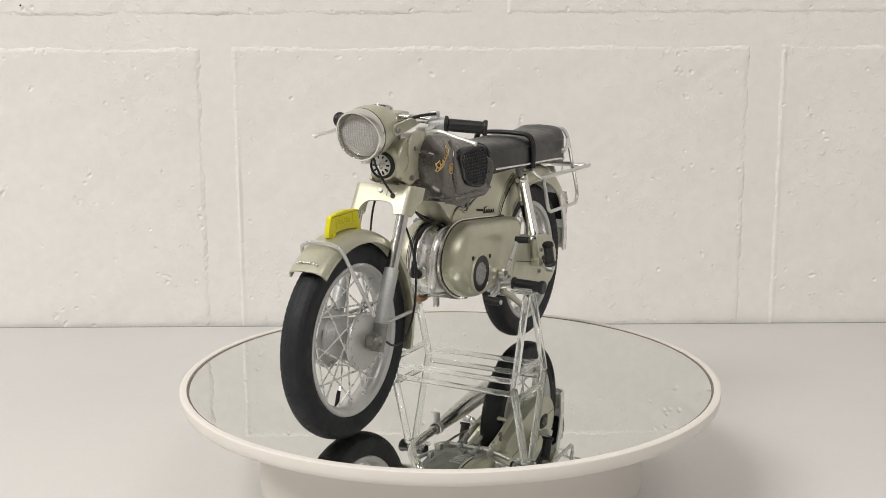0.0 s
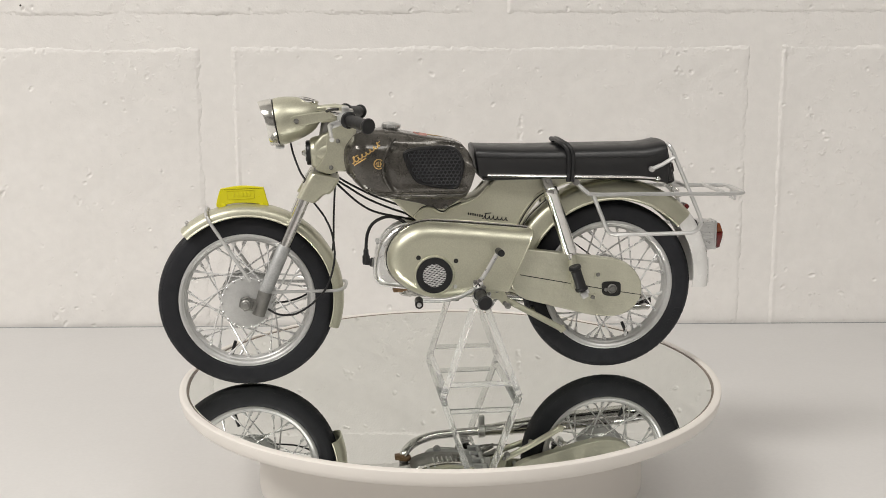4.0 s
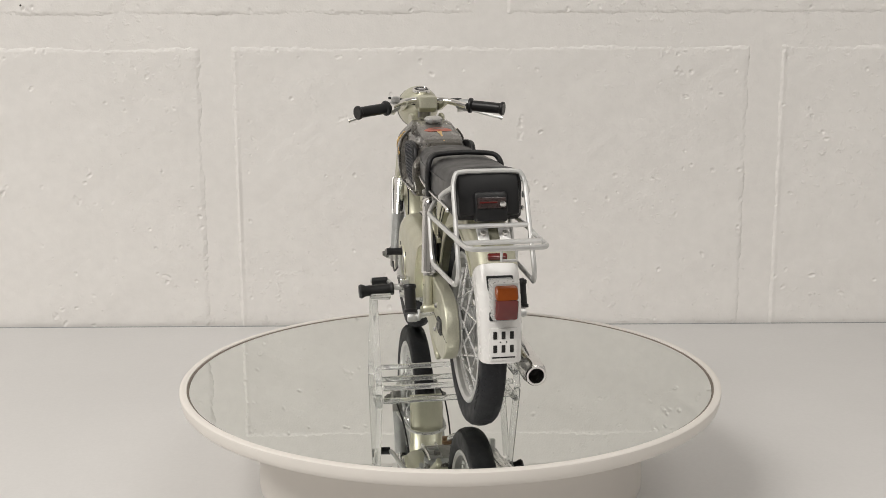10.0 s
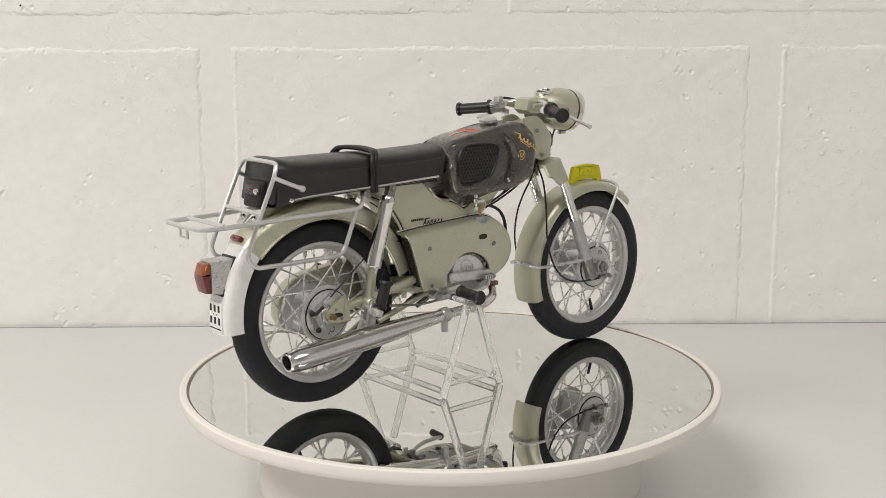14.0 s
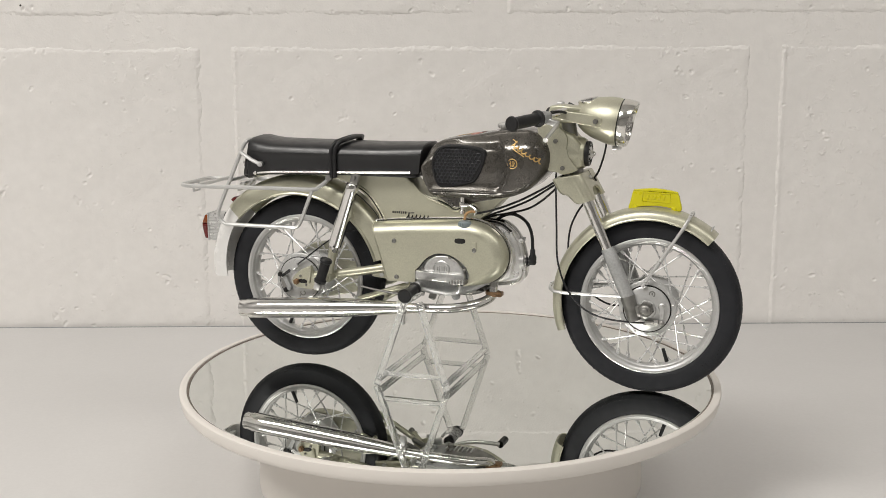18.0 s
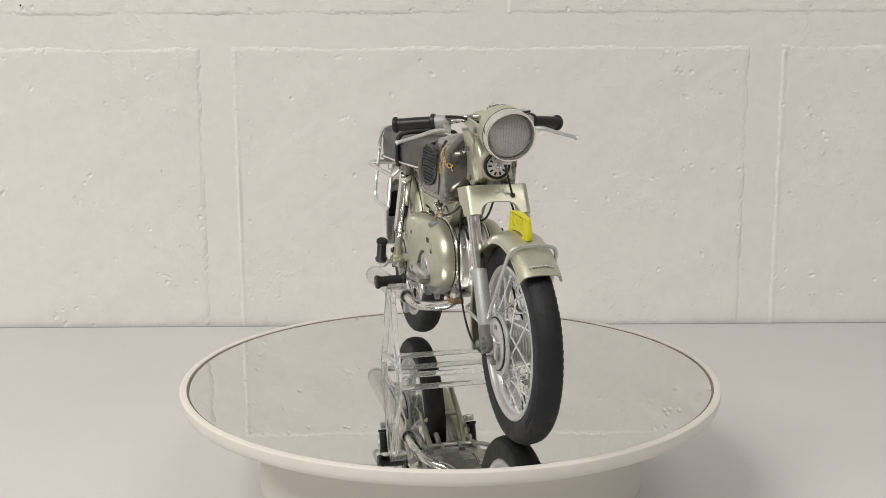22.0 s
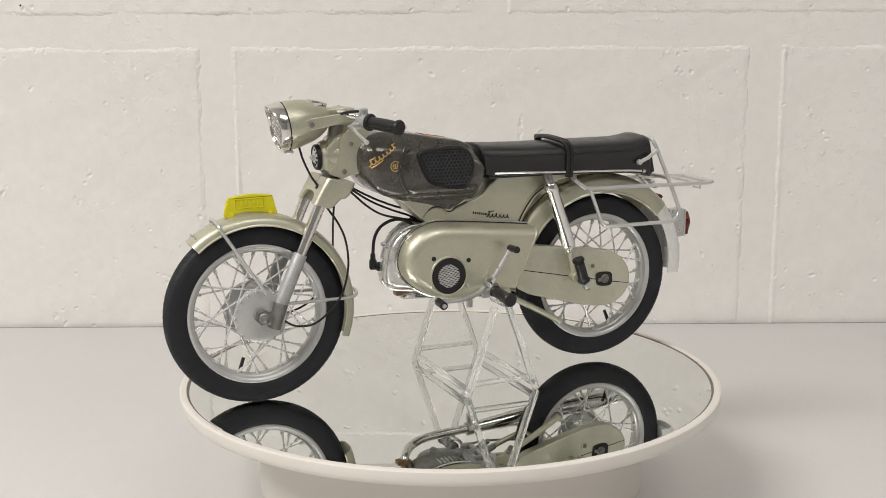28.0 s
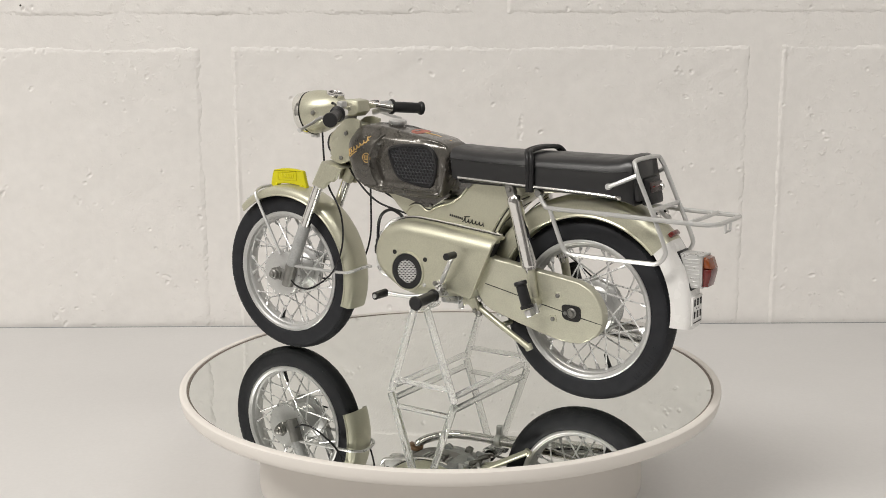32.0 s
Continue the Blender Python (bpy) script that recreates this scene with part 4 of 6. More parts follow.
def rear_guard():
    global SHIFT
    sec = guard_section(33.7, 40.6, 6.9, n=16, square=0.5)
    g = part("rear_mudguard", arc_sweep(RW, 16, 137, sec, 40), M_PAINT, bike, "champagne rear mudguard")
    for s in (-1, 1):
        part("edge_bead", arc_sweep(RW, 16, 137, [(33.6 + 0.55 * math.sin(x), s * 6.9 + 0.55 * math.cos(x)) for x in (k * math.pi / 3 for k in range(6))], 40), M_PAINT, g)
    part("mudguard_tail", arc_sweep(RW, 137, 181.5, guard_section(31.0, 37.7, 6.85, 0.7, 16, 0.5), 24, grow=lambda f: (2.8 - 2.9 * f, 1.0 - 0.1 * f)), M_WHITE, bike, "white painted tail of the rear mudguard")
    part("red_tab", box((-88.0, 0, 63.4), (2.0, 6.0, 1.8), 0.5, (0, 45, 0)), M_RED, g, "red reflector tab")
    for s in (-1, 1):
        part("bracket", box((-83.2, s * 3.3, 69.2), (5.0, 3.6, 0.9), 0.3, (0, -44, 0)), M_ALU, g, "aluminium rack bracket")
        part("bracket_bolt", bolt((-83.6, s * 3.3, 69.6), 1.0, 0.9, (-0.7, 0, 0.7)), M_CHROME, g)
    # tail lamp
    SHIFT = Vector((0, -0.7, 0))
    t = part("tail_lamp", prism([(-92.0, 57.5), (-100.2, 57.3), (-100.2, 46.8), (-96.8, 46.2)], -3.6, 3.6, 0.5), M_SILVER, bike, "silver ribbed tail lamp with red and orange lens")
    for s in (-1, 1):
        for k in range(8):
            x0 = -93.4 - 0.44 * (8 - k)
            part("rib", box(((x0 - 99.8) / 2, s * 3.6, 47.4 + k * 1.22), (99.8 + x0, 0.5, 0.42), 0.12), M_SILVER, t)
    part("lens_frame", prism([(-99.9, 57.4), (-100.7, 57.4), (-100.7, 46.6), (-99.9, 46.6)], -3.8, 3.8, 0.3), M_SILVER, t, "silver frame of the lens")
    part("lens_top", prism([(-100.6, 56.9), (-102.2, 56.4), (-103.4, 53.1), (-100.6, 53.1)], -3.4, 3.4, 0.8, 3), M_ORANGE, t, "orange upper lens")
    part("lens_low", prism([(-100.6, 53.0), (-103.4, 53.0), (-103.4, 51.6), (-102.3, 47.1), (-100.6, 46.9)], -3.4, 3.4, 0.8, 3), M_RED, t, "red lower lens")
    part("gasket", prism([(-91.3, 58.0), (-92.6, 58.0), (-97.3, 45.6), (-96.0, 45.6)], -4.0, 4.0, 0.3), M_BLACK, t, "thin black lamp gasket")
    # number plate with plain bars
    p = part("number_plate", box((-97.7, 0, 38.6), (0.9, 8.2, 9.8), 0.25, (0, 0, 0)), M_WHITE, bike, "small white plate with dark bars")
    for z in (41.4, 37.3):
        for y in (-2.5, 0.0, 2.5):
            part("plate_bar", box((-98.15, y, z), (0.3, 1.15, 2.3), 0.1), M_DARK, p)
    for y in (-0.9, 0.9):
        part("plate_dot", box((-98.15, y, 39.35), (0.3, 0.4, 0.4), 0.1), M_DARK, p)
    part("plate_line", box((-98.15, 0, 34.7), (0.3, 7.0, 0.4), 0.1), M_DARK, p)
    part("plate_backing", box((-96.2, 0, 38.2), (2.6, 6.0, 7.4), 0.5), M_WHITE, p)


def rack():
    r = part("luggage_rack", tube([(-44.6, -10.0, 74.2), (-48.0, -12.6, 70.9), (-51.5, -13.2, 70.0), (-70, -13.0, 69.8), (-90, -12.2, 69.3), (-103, -11.7, 69.1), (-106.6, -10.8, 69.2), (-107.9, -8.6, 69.2), (-108.0, 0, 69.2),
                                   (-107.9, 8.6, 69.2), (-106.6, 10.8, 69.2), (-103, 11.7, 69.1), (-90, 12.2, 69.3), (-70, 13.0, 69.8), (-51.5, 13.2, 70.0), (-48.0, 12.6, 70.9), (-44.6, 10.0, 74.2)], 0.8, 8), M_TUBE, bike, "silver tubular luggage rack")
    for s in (-1, 1):
        part("side_hoop", tube([(-50.5, 13.3 * s, 69.6), (-53.4, 13.4 * s, 62.5), (-55.8, 13.4 * s, 57.0), (-58.0, 13.4 * s, 55.4), (-62, 13.4 * s, 55.2), (-84, 12.4 * s, 54.9), (-88.8, 11.9 * s, 55.2), (-91.2, 11.6 * s, 57.6), (-90.9, 11.4 * s, 61.0), (-86.0, 11.2 * s, 72.0), (-81.4, 11.1 * s, 82.0), (-80.4, 10.9 * s, 84.4)], 0.76, 8), M_TUBE, r, "side hoop of the rack")
        part("seat_brace", tube([(-80.6, 11.4 * s, 82.8), (-75.5, 13.2 * s, 80.4), (-72.0, 13.4 * s, 79.0)], 0.75, 8, smooth=False), M_TUBE, r, "short brace to the seat")
        part("brace_eye", lathe([(0, -0.6), (1.05, -0.6), (1.05, 0.6), (0.6, 0.6), (0.6, 0.9), (0, 0.9)], (-71.8, 13.1 * s, 78.9), (0, s, 0), 16), M_TUBE, r)
        part("mount_bolt", lathe([(0, -1.2), (1.3, -1.2), (1.3, 1.2), (0, 1.2)], (-44.6, 10.2 * s, 74.4), (0, 1, 0), 6), M_STEEL, r)
    part("back_hoop", tube([(-80.5, -10.9, 84.2), (-79.6, -10.3, 86.0), (-79.0, -8.6, 87.2), (-78.8, 0, 87.4), (-79.0, 8.6, 87.2), (-79.6, 10.3, 86.0), (-80.5, 10.9, 84.2)], 0.76, 8), M_TUBE, r, "upper hoop of the rack")
    for x, z, y in ((-85.9, 71.9, 11.0), (-99.6, 69.5, 11.6)):
        part("cross_tube", rod((x, -y, z), (x, y, z), 0.75, seg=8), M_TUBE, r)
    part("hook", tube([(-107.6, -2.2, 68.8), (-107.4, -2.2, 65.6), (-107.4, 2.2, 65.6), (-107.6, 2.2, 68.8)], 0.5, 6, smooth=False), M_TUBE, r)


def frame_body():
    f = part("frame", prism(smooth_outline([(38, 80), (28, 72), (21, 68), (17, 64), (13, 61), (9, 57.5), (-10, 56.5), (-24, 56.5), (-27.5, 61), (-31.5, 66.5), (-37, 70.8), (-45, 73.6), (-58, 75.0), (-70, 74.6), (-77, 72.8), (-78.5, 74.8), (-60, 77.0), (-30, 77.4), (-19, 76.8), (-14.5, 74.2), (-11, 70.6), (-5.6, 68.2), (0, 69), (10, 71), (20, 75)], 2), -6.0, 6.0, 0.7, 2), M_PAINT, bike, "champagne pressed steel frame")
    wave = [(13.6, 62.3), (11.8, 64.2), (9.6, 65.4), (6.8, 65.2), (4.6, 63.7), (2.6, 63.5), (0.4, 65.0), (-3.6, 66.6), (-7.4, 67.8), (-10.6, 70.0), (-13.4, 73.2)]
    for s in (-1, 1):
        y = 6.05 * s
        part("wavy_rim", tube([(x, 6.1 * s, z) for x, z in wave], 0.42, 8), M_PAINT, f, "raised wavy rim of the frame under the tank")
        # shade along the raised rim, drawn as a thin black line
        part("rim_shade", tube([(x, 6.0 * s, z + 0.62) for x, z in wave[1:8]], 0.2, 6), M_DARK, f, "dark line for the shade over the wavy rim")
        part("second_seam", tube([(-25.9, y, 57.4), (-28.6, y, 61.6), (-31.8, y, 64.8), (-35.4, y, 67.8), (-39.6, y, 70.4)], 0.2, 6), M_DARK, f, "second pressed line of the frame")
        part("seam_line", tube([(-23.4, y, 57.4), (-26.6, y, 63.2), (-31.5, y, 69.2), (-38.5, y, 73.0)], 0.42, 6), M_PAINT, f, "pressed seam of the frame")
        part("seam_gap", tube([(-24.2, y, 57.2), (-27.5, y, 63.2), (-32.2, y, 68.8), (-38.9, y, 72.2)], 0.22, 6), M_DARK, f, "dark gap behind the seam")
        # lettering as plain bars
        x0, way, z0, fall = (-6.2, -1, 62.9, 0.15) if s > 0 else (-21.2, 1, 61.9, 0.0)
        for k in range(7):
            part("letter_bar", box((x0 + 0.84 * way * k, y + 0.02 * s, z0 - fall * k), (0.5, 0.3, 0.85), 0.08), M_DARK, f)
        loops = []
        for k in range(49):
            u = k / 48
            high = (1.25 + 1.3 * math.exp(-(u / 0.13) ** 2) + 0.8 * math.exp(-((u - 0.35) / 0.06) ** 2)) * (0.5 - 0.5 * math.cos(u * 37.7))
            loops.append((x0 + way * (5.2 + 9.2 * u + 0.3 * math.sin(u * 37.7) + 0.25 * high), y + 0.1 * s, z0 - 2.0 - 6.0 * fall * u + high))
        part("letter_script", tube(loops, 0.19, 5, smooth=False), M_DARK, f)
        part("letter_line", tube([(x0 + way * 6.0, y + 0.1 * s, z0 - 0.1), (x0 + way * 8.4, y + 0.1 * s, z0 + 0.1)], 0.18, 5), M_DARK, f)
    # shocks
    for s in (-1, 1):
        y = 10.6 * s
        low = 13.0 if s > 0 else -12.2
        top, bot = V((-35.2, y, 72.6)), V((-43.4, low - 0.5 * s, 46.6))
        d = (bot - top).normalized()
        L = (bot - top).length
        sh = part("shock_absorber", lathe([(0, 0), (2.1, 0), (2.5, 0.5), (2.65, 2.6), (2.5, 2.9), (2.6, L * 0.9), (2.4, L * 0.92), (1.7, L * 0.92), (1.6, L), (0, L)], top, d, 24), M_CHROME, bike, "chrome-covered rear shock absorber")
        part("top_lug", box((-34.2, y, 74.6), (3.4, 2.8, 4.6), 0.8, (0, 17, 0)), M_STEEL, sh, "upper shock mount")
        part("top_bolt", bolt((-34.2, y + 1.4 * s, 75.0), 1.0, 1.0, (0, s, 0)), M_STEEL, sh)
        part("bottom_lug", rod((-43.2, low - 0.5 * s, 48.0), (-45.2, low, 37.6), 1.6, 1.5, 16), M_PAINT, sh, "champagne lower shock tube")
        part("bottom_eye", lathe([(0, -2.6), (1.7, -2.6), (2.0, -2.2), (2.0, 1.6), (1.7, 2.0), (1.0, 2.0), (1.0, 2.6), (0, 2.7)], (-45.2, low, 37.0), (0, s, 0), 18), M_PAINT, sh, "eye of the lower shock mount")
        part("collar", lathe([(1.7, -0.5), (1.95, -0.4), (1.95, 0.4), (1.7, 0.5)], (-43.1, low - 0.5 * s, 48.4), d, 20, closed=True), M_EXH, sh)
        # folded rear footrest: black ribbed sleeve
        yr = 19.0 * s
        a, b = V((-42.8, yr, 45.2)), V((-45.9, yr, 36.0))
        e = (b - a).normalized()
        pg = part("rear_footrest", lathe([(0, 0), (2.0, 0), (2.3, 0.4), (2.3, 1.2), (1.9, 1.6), (1.9, 4.8), (1.9, 8.2), (2.4, 8.6), (2.3, 9.5), (0, 9.5)], a, e, 16), M_BLACK, bike, "folded black rubber pillion footrest")
        part("clevis", box((-46.6, 18.6 * s, 34.6), (2.6, 3.4, 2.6), 0.5, (0, 25, 0)), M_ALU, pg, "cast footrest clevis")
        part("hinge_plate", box((-47.2, 16.6 * s, 35.6), (3.0, 1.0, 3.4), 0.3, (0, 25, 0)), M_ALU, pg)
        part("pivot", rod((-47.0, 18.4 * s, 34.6), (-46.2, 11.4 * s, 36.2), 0.95, seg=10), M_SILVER, pg)
    # swing arm and centre stand
    part("swing_arm", tube([(-60, -8.6, 35.0), (-42, -8.8, 37.6), (-24, -8.6, 41.0), (-14, -7.0, 43.0)], 1.7, 12), M_PAINT, bike, "champagne swing arm")
    part("axle_plate", prism(shape([(-61.6, 34.0), (-60.4, 36.2), (-57.4, 38.6), (-53.6, 40.2, 1), (-52.4, 37.0, 1), (-51.6, 31.0, 1), (-56, 31.0), (-60.2, 31.8)]), -10.4, -8.4, 0.4), M_PAINT, bike, "champagne axle plate")
    part("cable_stop", box((-60.6, -9.4, 39.2), (3.2, 1.6, 1.7), 0.4, (0, -32, 0)), M_RIM, bike, "cable stop on the rear brake plate")
    part("adjuster_lug", box((-54.0, -10.6, 36.4), (1.2, 1.0, 5.6), 0.25, (0, 8, 0)), M_PAINT, bike, "champagne chain adjuster")
    part("axle_nut", lathe([(0, 0), (1.2, 0), (1.2, 1.0), (0.8, 1.2), (0.8, 1.8), (0, 1.8)], (-59.4, -10.4, 33.8), (0, -1, 0), 6), M_COPPER, bike, "rusty axle nut")
    part("axle_slot", prism(smooth_outline([(-58.4, 33.4), (-58.2, 34.8), (-55.6, 34.6), (-55.4, 33.4)], 3), -10.3, -10.6, 0.1), M_DARK, bike, "dark slot of the axle plate")
    part("arm_bolt", bolt((-63.0, -9.4, 30.6), 1.0, 0.9, (0, -1, 0)), M_CAST, bike, "bolt of the brake arm")
    part("arm_clevis", rod((-66.0, -9.9, 35.4), (-62.6, -9.9, 37.8), 0.55, seg=8), M_BLACK, bike, "dark adjuster rod")
    part("brake_cable", tube([(-60.0, -9.2, 39.8), (-52.8, -9.0, 45.4), (-46.0, -8.6, 50.4), (-40.0, -7.6, 53.6), (-24, -6.6, 56.0)], 0.30, 6), M_BLACK, bike, "thin black brake cable")
    part("brake_arm", prism([(-66.6, 35.8), (-65.0, 36.4), (-62.2, 30.8), (-63.6, 30.0)], -9.6, -8.4, 0.25), M_CAST, bike, "brake arm on the rear hub")
    cs = part("centre_stand", tube([(-12, 5.0, 35.0), (-16, 7.6, 32.9), (-28.6, 9.0, 26.2), (-41.0, 9.0, 19.2)], 1.15, 10), M_PAINT, bike, "folded champagne tubular stand")
    part("foot", box((-40.8, 9.0, 19.4), (2.6, 1.6, 2.4), 0.4, (0, 28, 0)), M_PAINT, cs)
    part("pivot_bolt", lathe([(0, 0), (1.2, 0), (1.2, 0.8), (0.7, 1.1), (0, 1.1)], (-20.4, 9.0, 28.8), (0, 1, 0), 12), M_STEEL, cs)
    part("cross_leg", tube([(-12, -5.0, 35.0), (-17, -6.0, 34.0), (-30, -5.6, 29.5), (-36, -5.0, 27.4)], 1.1, 10), M_PAINT, cs)


def chaincase():
    out = smooth_outline([(-23, 50.8), (-28.4, 50.0), (-36, 49.0), (-44.6, 47.7), (-54, 46.5), (-61.5, 45.2), (-66.2, 42.6), (-69.4, 38.2), (-70.3, 34), (-69.6, 30.4), (-67.0, 27), (-62.6, 24.5), (-57, 24.1), (-50.6, 25.0), (-42, 27.2), (-34, 29.4), (-24, 33.0), (-20, 42)], 3)
    c = part("chain_case", prism(out, 7.0, 11.4, 0.55, 3), M_CASE, bike, "champagne pressed chain case with a lumpy face")
    part("case_seam", tube([(-24.5, 11.4, 40.8), (-42, 11.4, 37.3), (-55.2, 11.4, 34.7)], 0.16, 5), M_DARK, c, "split line of the case")
    part("case_seam", tube([(-61.8, 11.4, 33.4), (-70.0, 11.3, 32.0)], 0.16, 5, smooth=False), M_DARK, c, "split line of the case")
    w = part("window", prism(smooth_outline([(-55.9, 37.0), (-61.2, 36.8), (-62.0, 35), (-61.4, 32.2), (-56.2, 32.6), (-55.4, 35)], 3), 11.2, 11.75, 0.2), M_DARK, c, "dark axle opening")
    part("axle_end", lathe([(0, 0), (1.75, 0), (1.75, 0.5), (1.4, 0.7), (1.2, 0.4), (0.9, 0.4), (0.9, 1.0), (0, 1.0)], (-58.9, 11.6, 34.7), (0, 1, 0), 18), M_STEEL, w, "dark steel axle end")
    part("opening_rim", tube([(x, 11.6, z) for x, z in ((-55.8, 37.0), (-61.2, 36.9), (-62.0, 35), (-61.4, 32.2), (-56.2, 32.5), (-55.4, 35))], 0.22, 6, loop=True), M_BLACK, w)
    part("axle_pin", lathe([(0, 0), (0.7, 0), (0.7, 0.6), (0, 0.7)], (-56.6, 11.6, 34.4), (0, 1, 0), 10), M_STEEL, w)
    for x, z in ((-53.5, 40.1), (-51.7, 31.7)):
        part("bolt", bolt((x, 11.4, z), 0.85, 0.9), M_STEEL, c)
        part("bolt_pad", box((x, 11.4, z), (2.6, 0.5, 2.4), 0.2, (0, 9, 0)), M_CASE, c)


def clear_of(x, z, line, far=5.0):
    """0 on a line of points in x and z, rising to 1 at that distance."""
    best = 1e9
    for (x0, z0), (x1, z1) in zip(line, line[1:]):
        k = max(0.0, min(1.0, ((x - x0) * (x1 - x0) + (z - z0) * (z1 - z0)) / ((x1 - x0) ** 2 + (z1 - z0) ** 2)))
        best = min(best, math.hypot(x - x0 - k * (x1 - x0), z - z0 - k * (z1 - z0)))
    return min(1.0, best / far)


def folded(a, b, ease):
    """Draws points in, but keeps those of the straight rear rim a-b on that rim."""
    ab = V((b[0] - a[0], b[1] - a[1]))
    length = ab.length

    def move(x0, z0, x, z, d):
        q = V((x0 - a[0], z0 - a[1]))
        k = q.dot(ab) / length ** 2
        if -0.001 <= k <= 1.001 and abs(q.x * ab.y - q.y * ab.x) / length < 0.06:
            k = d / abs(ab.y) + k * (1 - d / abs(ab.y))
            return a[0] + ab.x * k, a[1] + ab.y * k
        e = ease(x0, z0)
        lean = d * abs(ab.x / ab.y) * max(0.0, 1 - q.length / 25.0)
        return x0 + (x - x0) * e + lean, z0 + (z - z0) * e

    return move


def engine():
    # left cover with the fan grille
    lo = shape([(-29.4, 56.9, 1), (-12, 58.7), (2, 60.0), (10.5, 60.2), (17.0, 58.0), (21.6, 53.6), (23.6, 48.0), (22.8, 42.8), (19.0, 38.2), (12.5, 34.2), (5, 32.3), (-3, 32.4), (-12, 33.9), (-19.8, 34.7, 1)])
    c = part("engine_cover_left", prism(lo, 8.4, 14.2, 5.0, 8, inner=0.0, soft=folded((-29.4, 56.9), (-19.8, 34.7), lambda x, z: min(1.0, math.hypot(x + 19.8, z - 34.7) / 12.0))), M_PAINT, bike, "rounded champagne engine cover with fan grille")
    part("front_wall", prism([q for q in lo if q[0] > -2.0], 6.4, 8.5, 0.0), M_PAINT, c, "curved front wall of the cover")
    top = [q for q in lo[:len(lo) // 2] if q[0] < 3.0 and q[1] > 52]
    part("top_fold", prism(top + [(x, z - 0.9) for x, z in reversed(top)], 6.0, 8.5, 0.0), M_PAINT, c, "folded top of the cover")
    rim = [q for q in lo[:int(len(lo) * 0.72)] if q[0] > -28.6 and not (q[0] < -13 and q[1] < 45)]
    part("cover_edge", tube([(x, 6.3, z) for x, z in inset(rim, -0.35)], 0.5, 8, per=1), M_CHAMP, c, "bright rolled edge of the cover")
    part("edge_groove", tube([(x, 7.1, z) for x, z in inset(rim, 0.02)], 0.24, 6, per=1), M_DARK, c, "thin dark groove beside the edge")
    # near-black plate stands in for the shade between cover and engine
    part("edge_shade", prism(inset(lo, 0.9), 5.5, 6.2, 0.0), M_DARK, c, "dark plate for the shade between cover and engine")
    fx, fz = 7.0, 41.8
    # thin black plate paints the shade inside the cover's open rear
    part("rear_shade", prism([(-28.9, 55.0), (-29.1, 55.0), (-26.9, 50.2), (-26.7, 50.2)], 9.2, 12.0, 0.0), M_DARK, c, "dark plate for the shade inside the cover's rear rim")
    part("rear_rim", tube([(-29.3, 9.2, 56.9), (-28.9, 12.6, 55.6), (-27.6, 14.0, 52.4), (-23.6, 14.2, 43.4), (-20.1, 14.0, 35.4)], 0.32, 6), M_PAINT, c, "thin rolled rear rim of the cover")
    part("fan_ring", lathe([(7.5, -0.8), (7.4, 0.1), (7.1, 0.7), (6.7, 0.8), (6.4, 0.3), (6.2, -0.6)], (fx, 14.0, fz), (0, 1, 0), 48, closed=True), M_PAINT, c, "ring round the fan grille")
    part("fan_well", lathe([(0, -0.4), (6.25, -0.4), (6.25, 0.3), (0, 0.3)], (fx, 14.0, fz), (0, 1, 0), 48), M_DARK, c, "dark fan well")
    bm = bmesh.new()
    for row in range(-8, 9):
        for col in range(-4, 5):
            x, z = col * 1.7 + (0.85 if row % 2 else 0), row * 0.66 - 0.2 * (col + (0.5 if row % 2 else 0))
            if x * x + z * z < 4.4 ** 2:
                ring = [(fx + x + 0.92 * math.cos(k * math.pi / 3), 14.42, fz + z + 0.44 * math.sin(k * math.pi / 3)) for k in range(6)]
                tube(ring, 0.21, 4, smooth=False, loop=True, bm=bm)
    part("mesh_ring", lathe([(4.25, 0.2), (4.25, 0.62), (4.6, 0.7), (5.6, 0.72), (6.5, 0.62), (6.5, 0.2)], (fx, 14.0, fz), (0, 1, 0), 48, closed=True), M_BLACK, c, "black ring round the mesh")
    tagged(part("fan_mesh", bm, M_MESHM, c, "silver woven fan mesh"), kind="stuff")
    for x, z in ((12.7, 48.4), (-0.8, 46.9)):
        part("hole", lathe([(0, 0), (0.85, 0), (0.85, 0.25), (0, 0.25)], (x, 14.1, z), (0, 1, 0), 16), M_DARK, c)
    part("bolt", bolt((-0.5, 14.1, 37.5), 0.8, 0.7), M_ALU, c)
    # right cover with the cut-out
    ro = shape([(-27.8, 58.0, 1), (-14, 59.2), (0, 60.0), (9, 60.3), (15.6, 58.8), (20.8, 55.0), (23.6, 49.6), (23.4, 44.6), (21.0, 40.4), (16.5, 37.4), (11, 36.4), (5.3, 36.3, 1), (8.2, 37.4), (9.9, 39.2), (10.2, 41.4),
                (8.2, 44.8), (3.6, 47.6), (-1.5, 48.2), (-6.0, 46.2), (-9.2, 42.6), (-10.5, 41.6, 1), (-10.6, 37.0, 1), (-21.4, 36.8, 1)])
    cut = ((5.3, 36.3), (8.2, 37.4), (9.9, 39.2), (10.2, 41.4), (8.2, 44.8), (3.6, 47.6), (-1.5, 48.2), (-6.0, 46.2), (-9.2, 42.6), (-10.5, 41.6), (-10.6, 37.0), (-21.4, 36.8))
    r = part("engine_cover_right", prism(ro, -7.4, -12.6, 4.6, 8, inner=0.0, soft=folded((-27.8, 58.0), (-21.4, 36.8), lambda x, z: max(0.0, clear_of(x, z, cut, 7.0) - 0.06) if z < 49 else 1.0)), M_PAINT, bike, "rounded champagne engine cover with a cut-out")
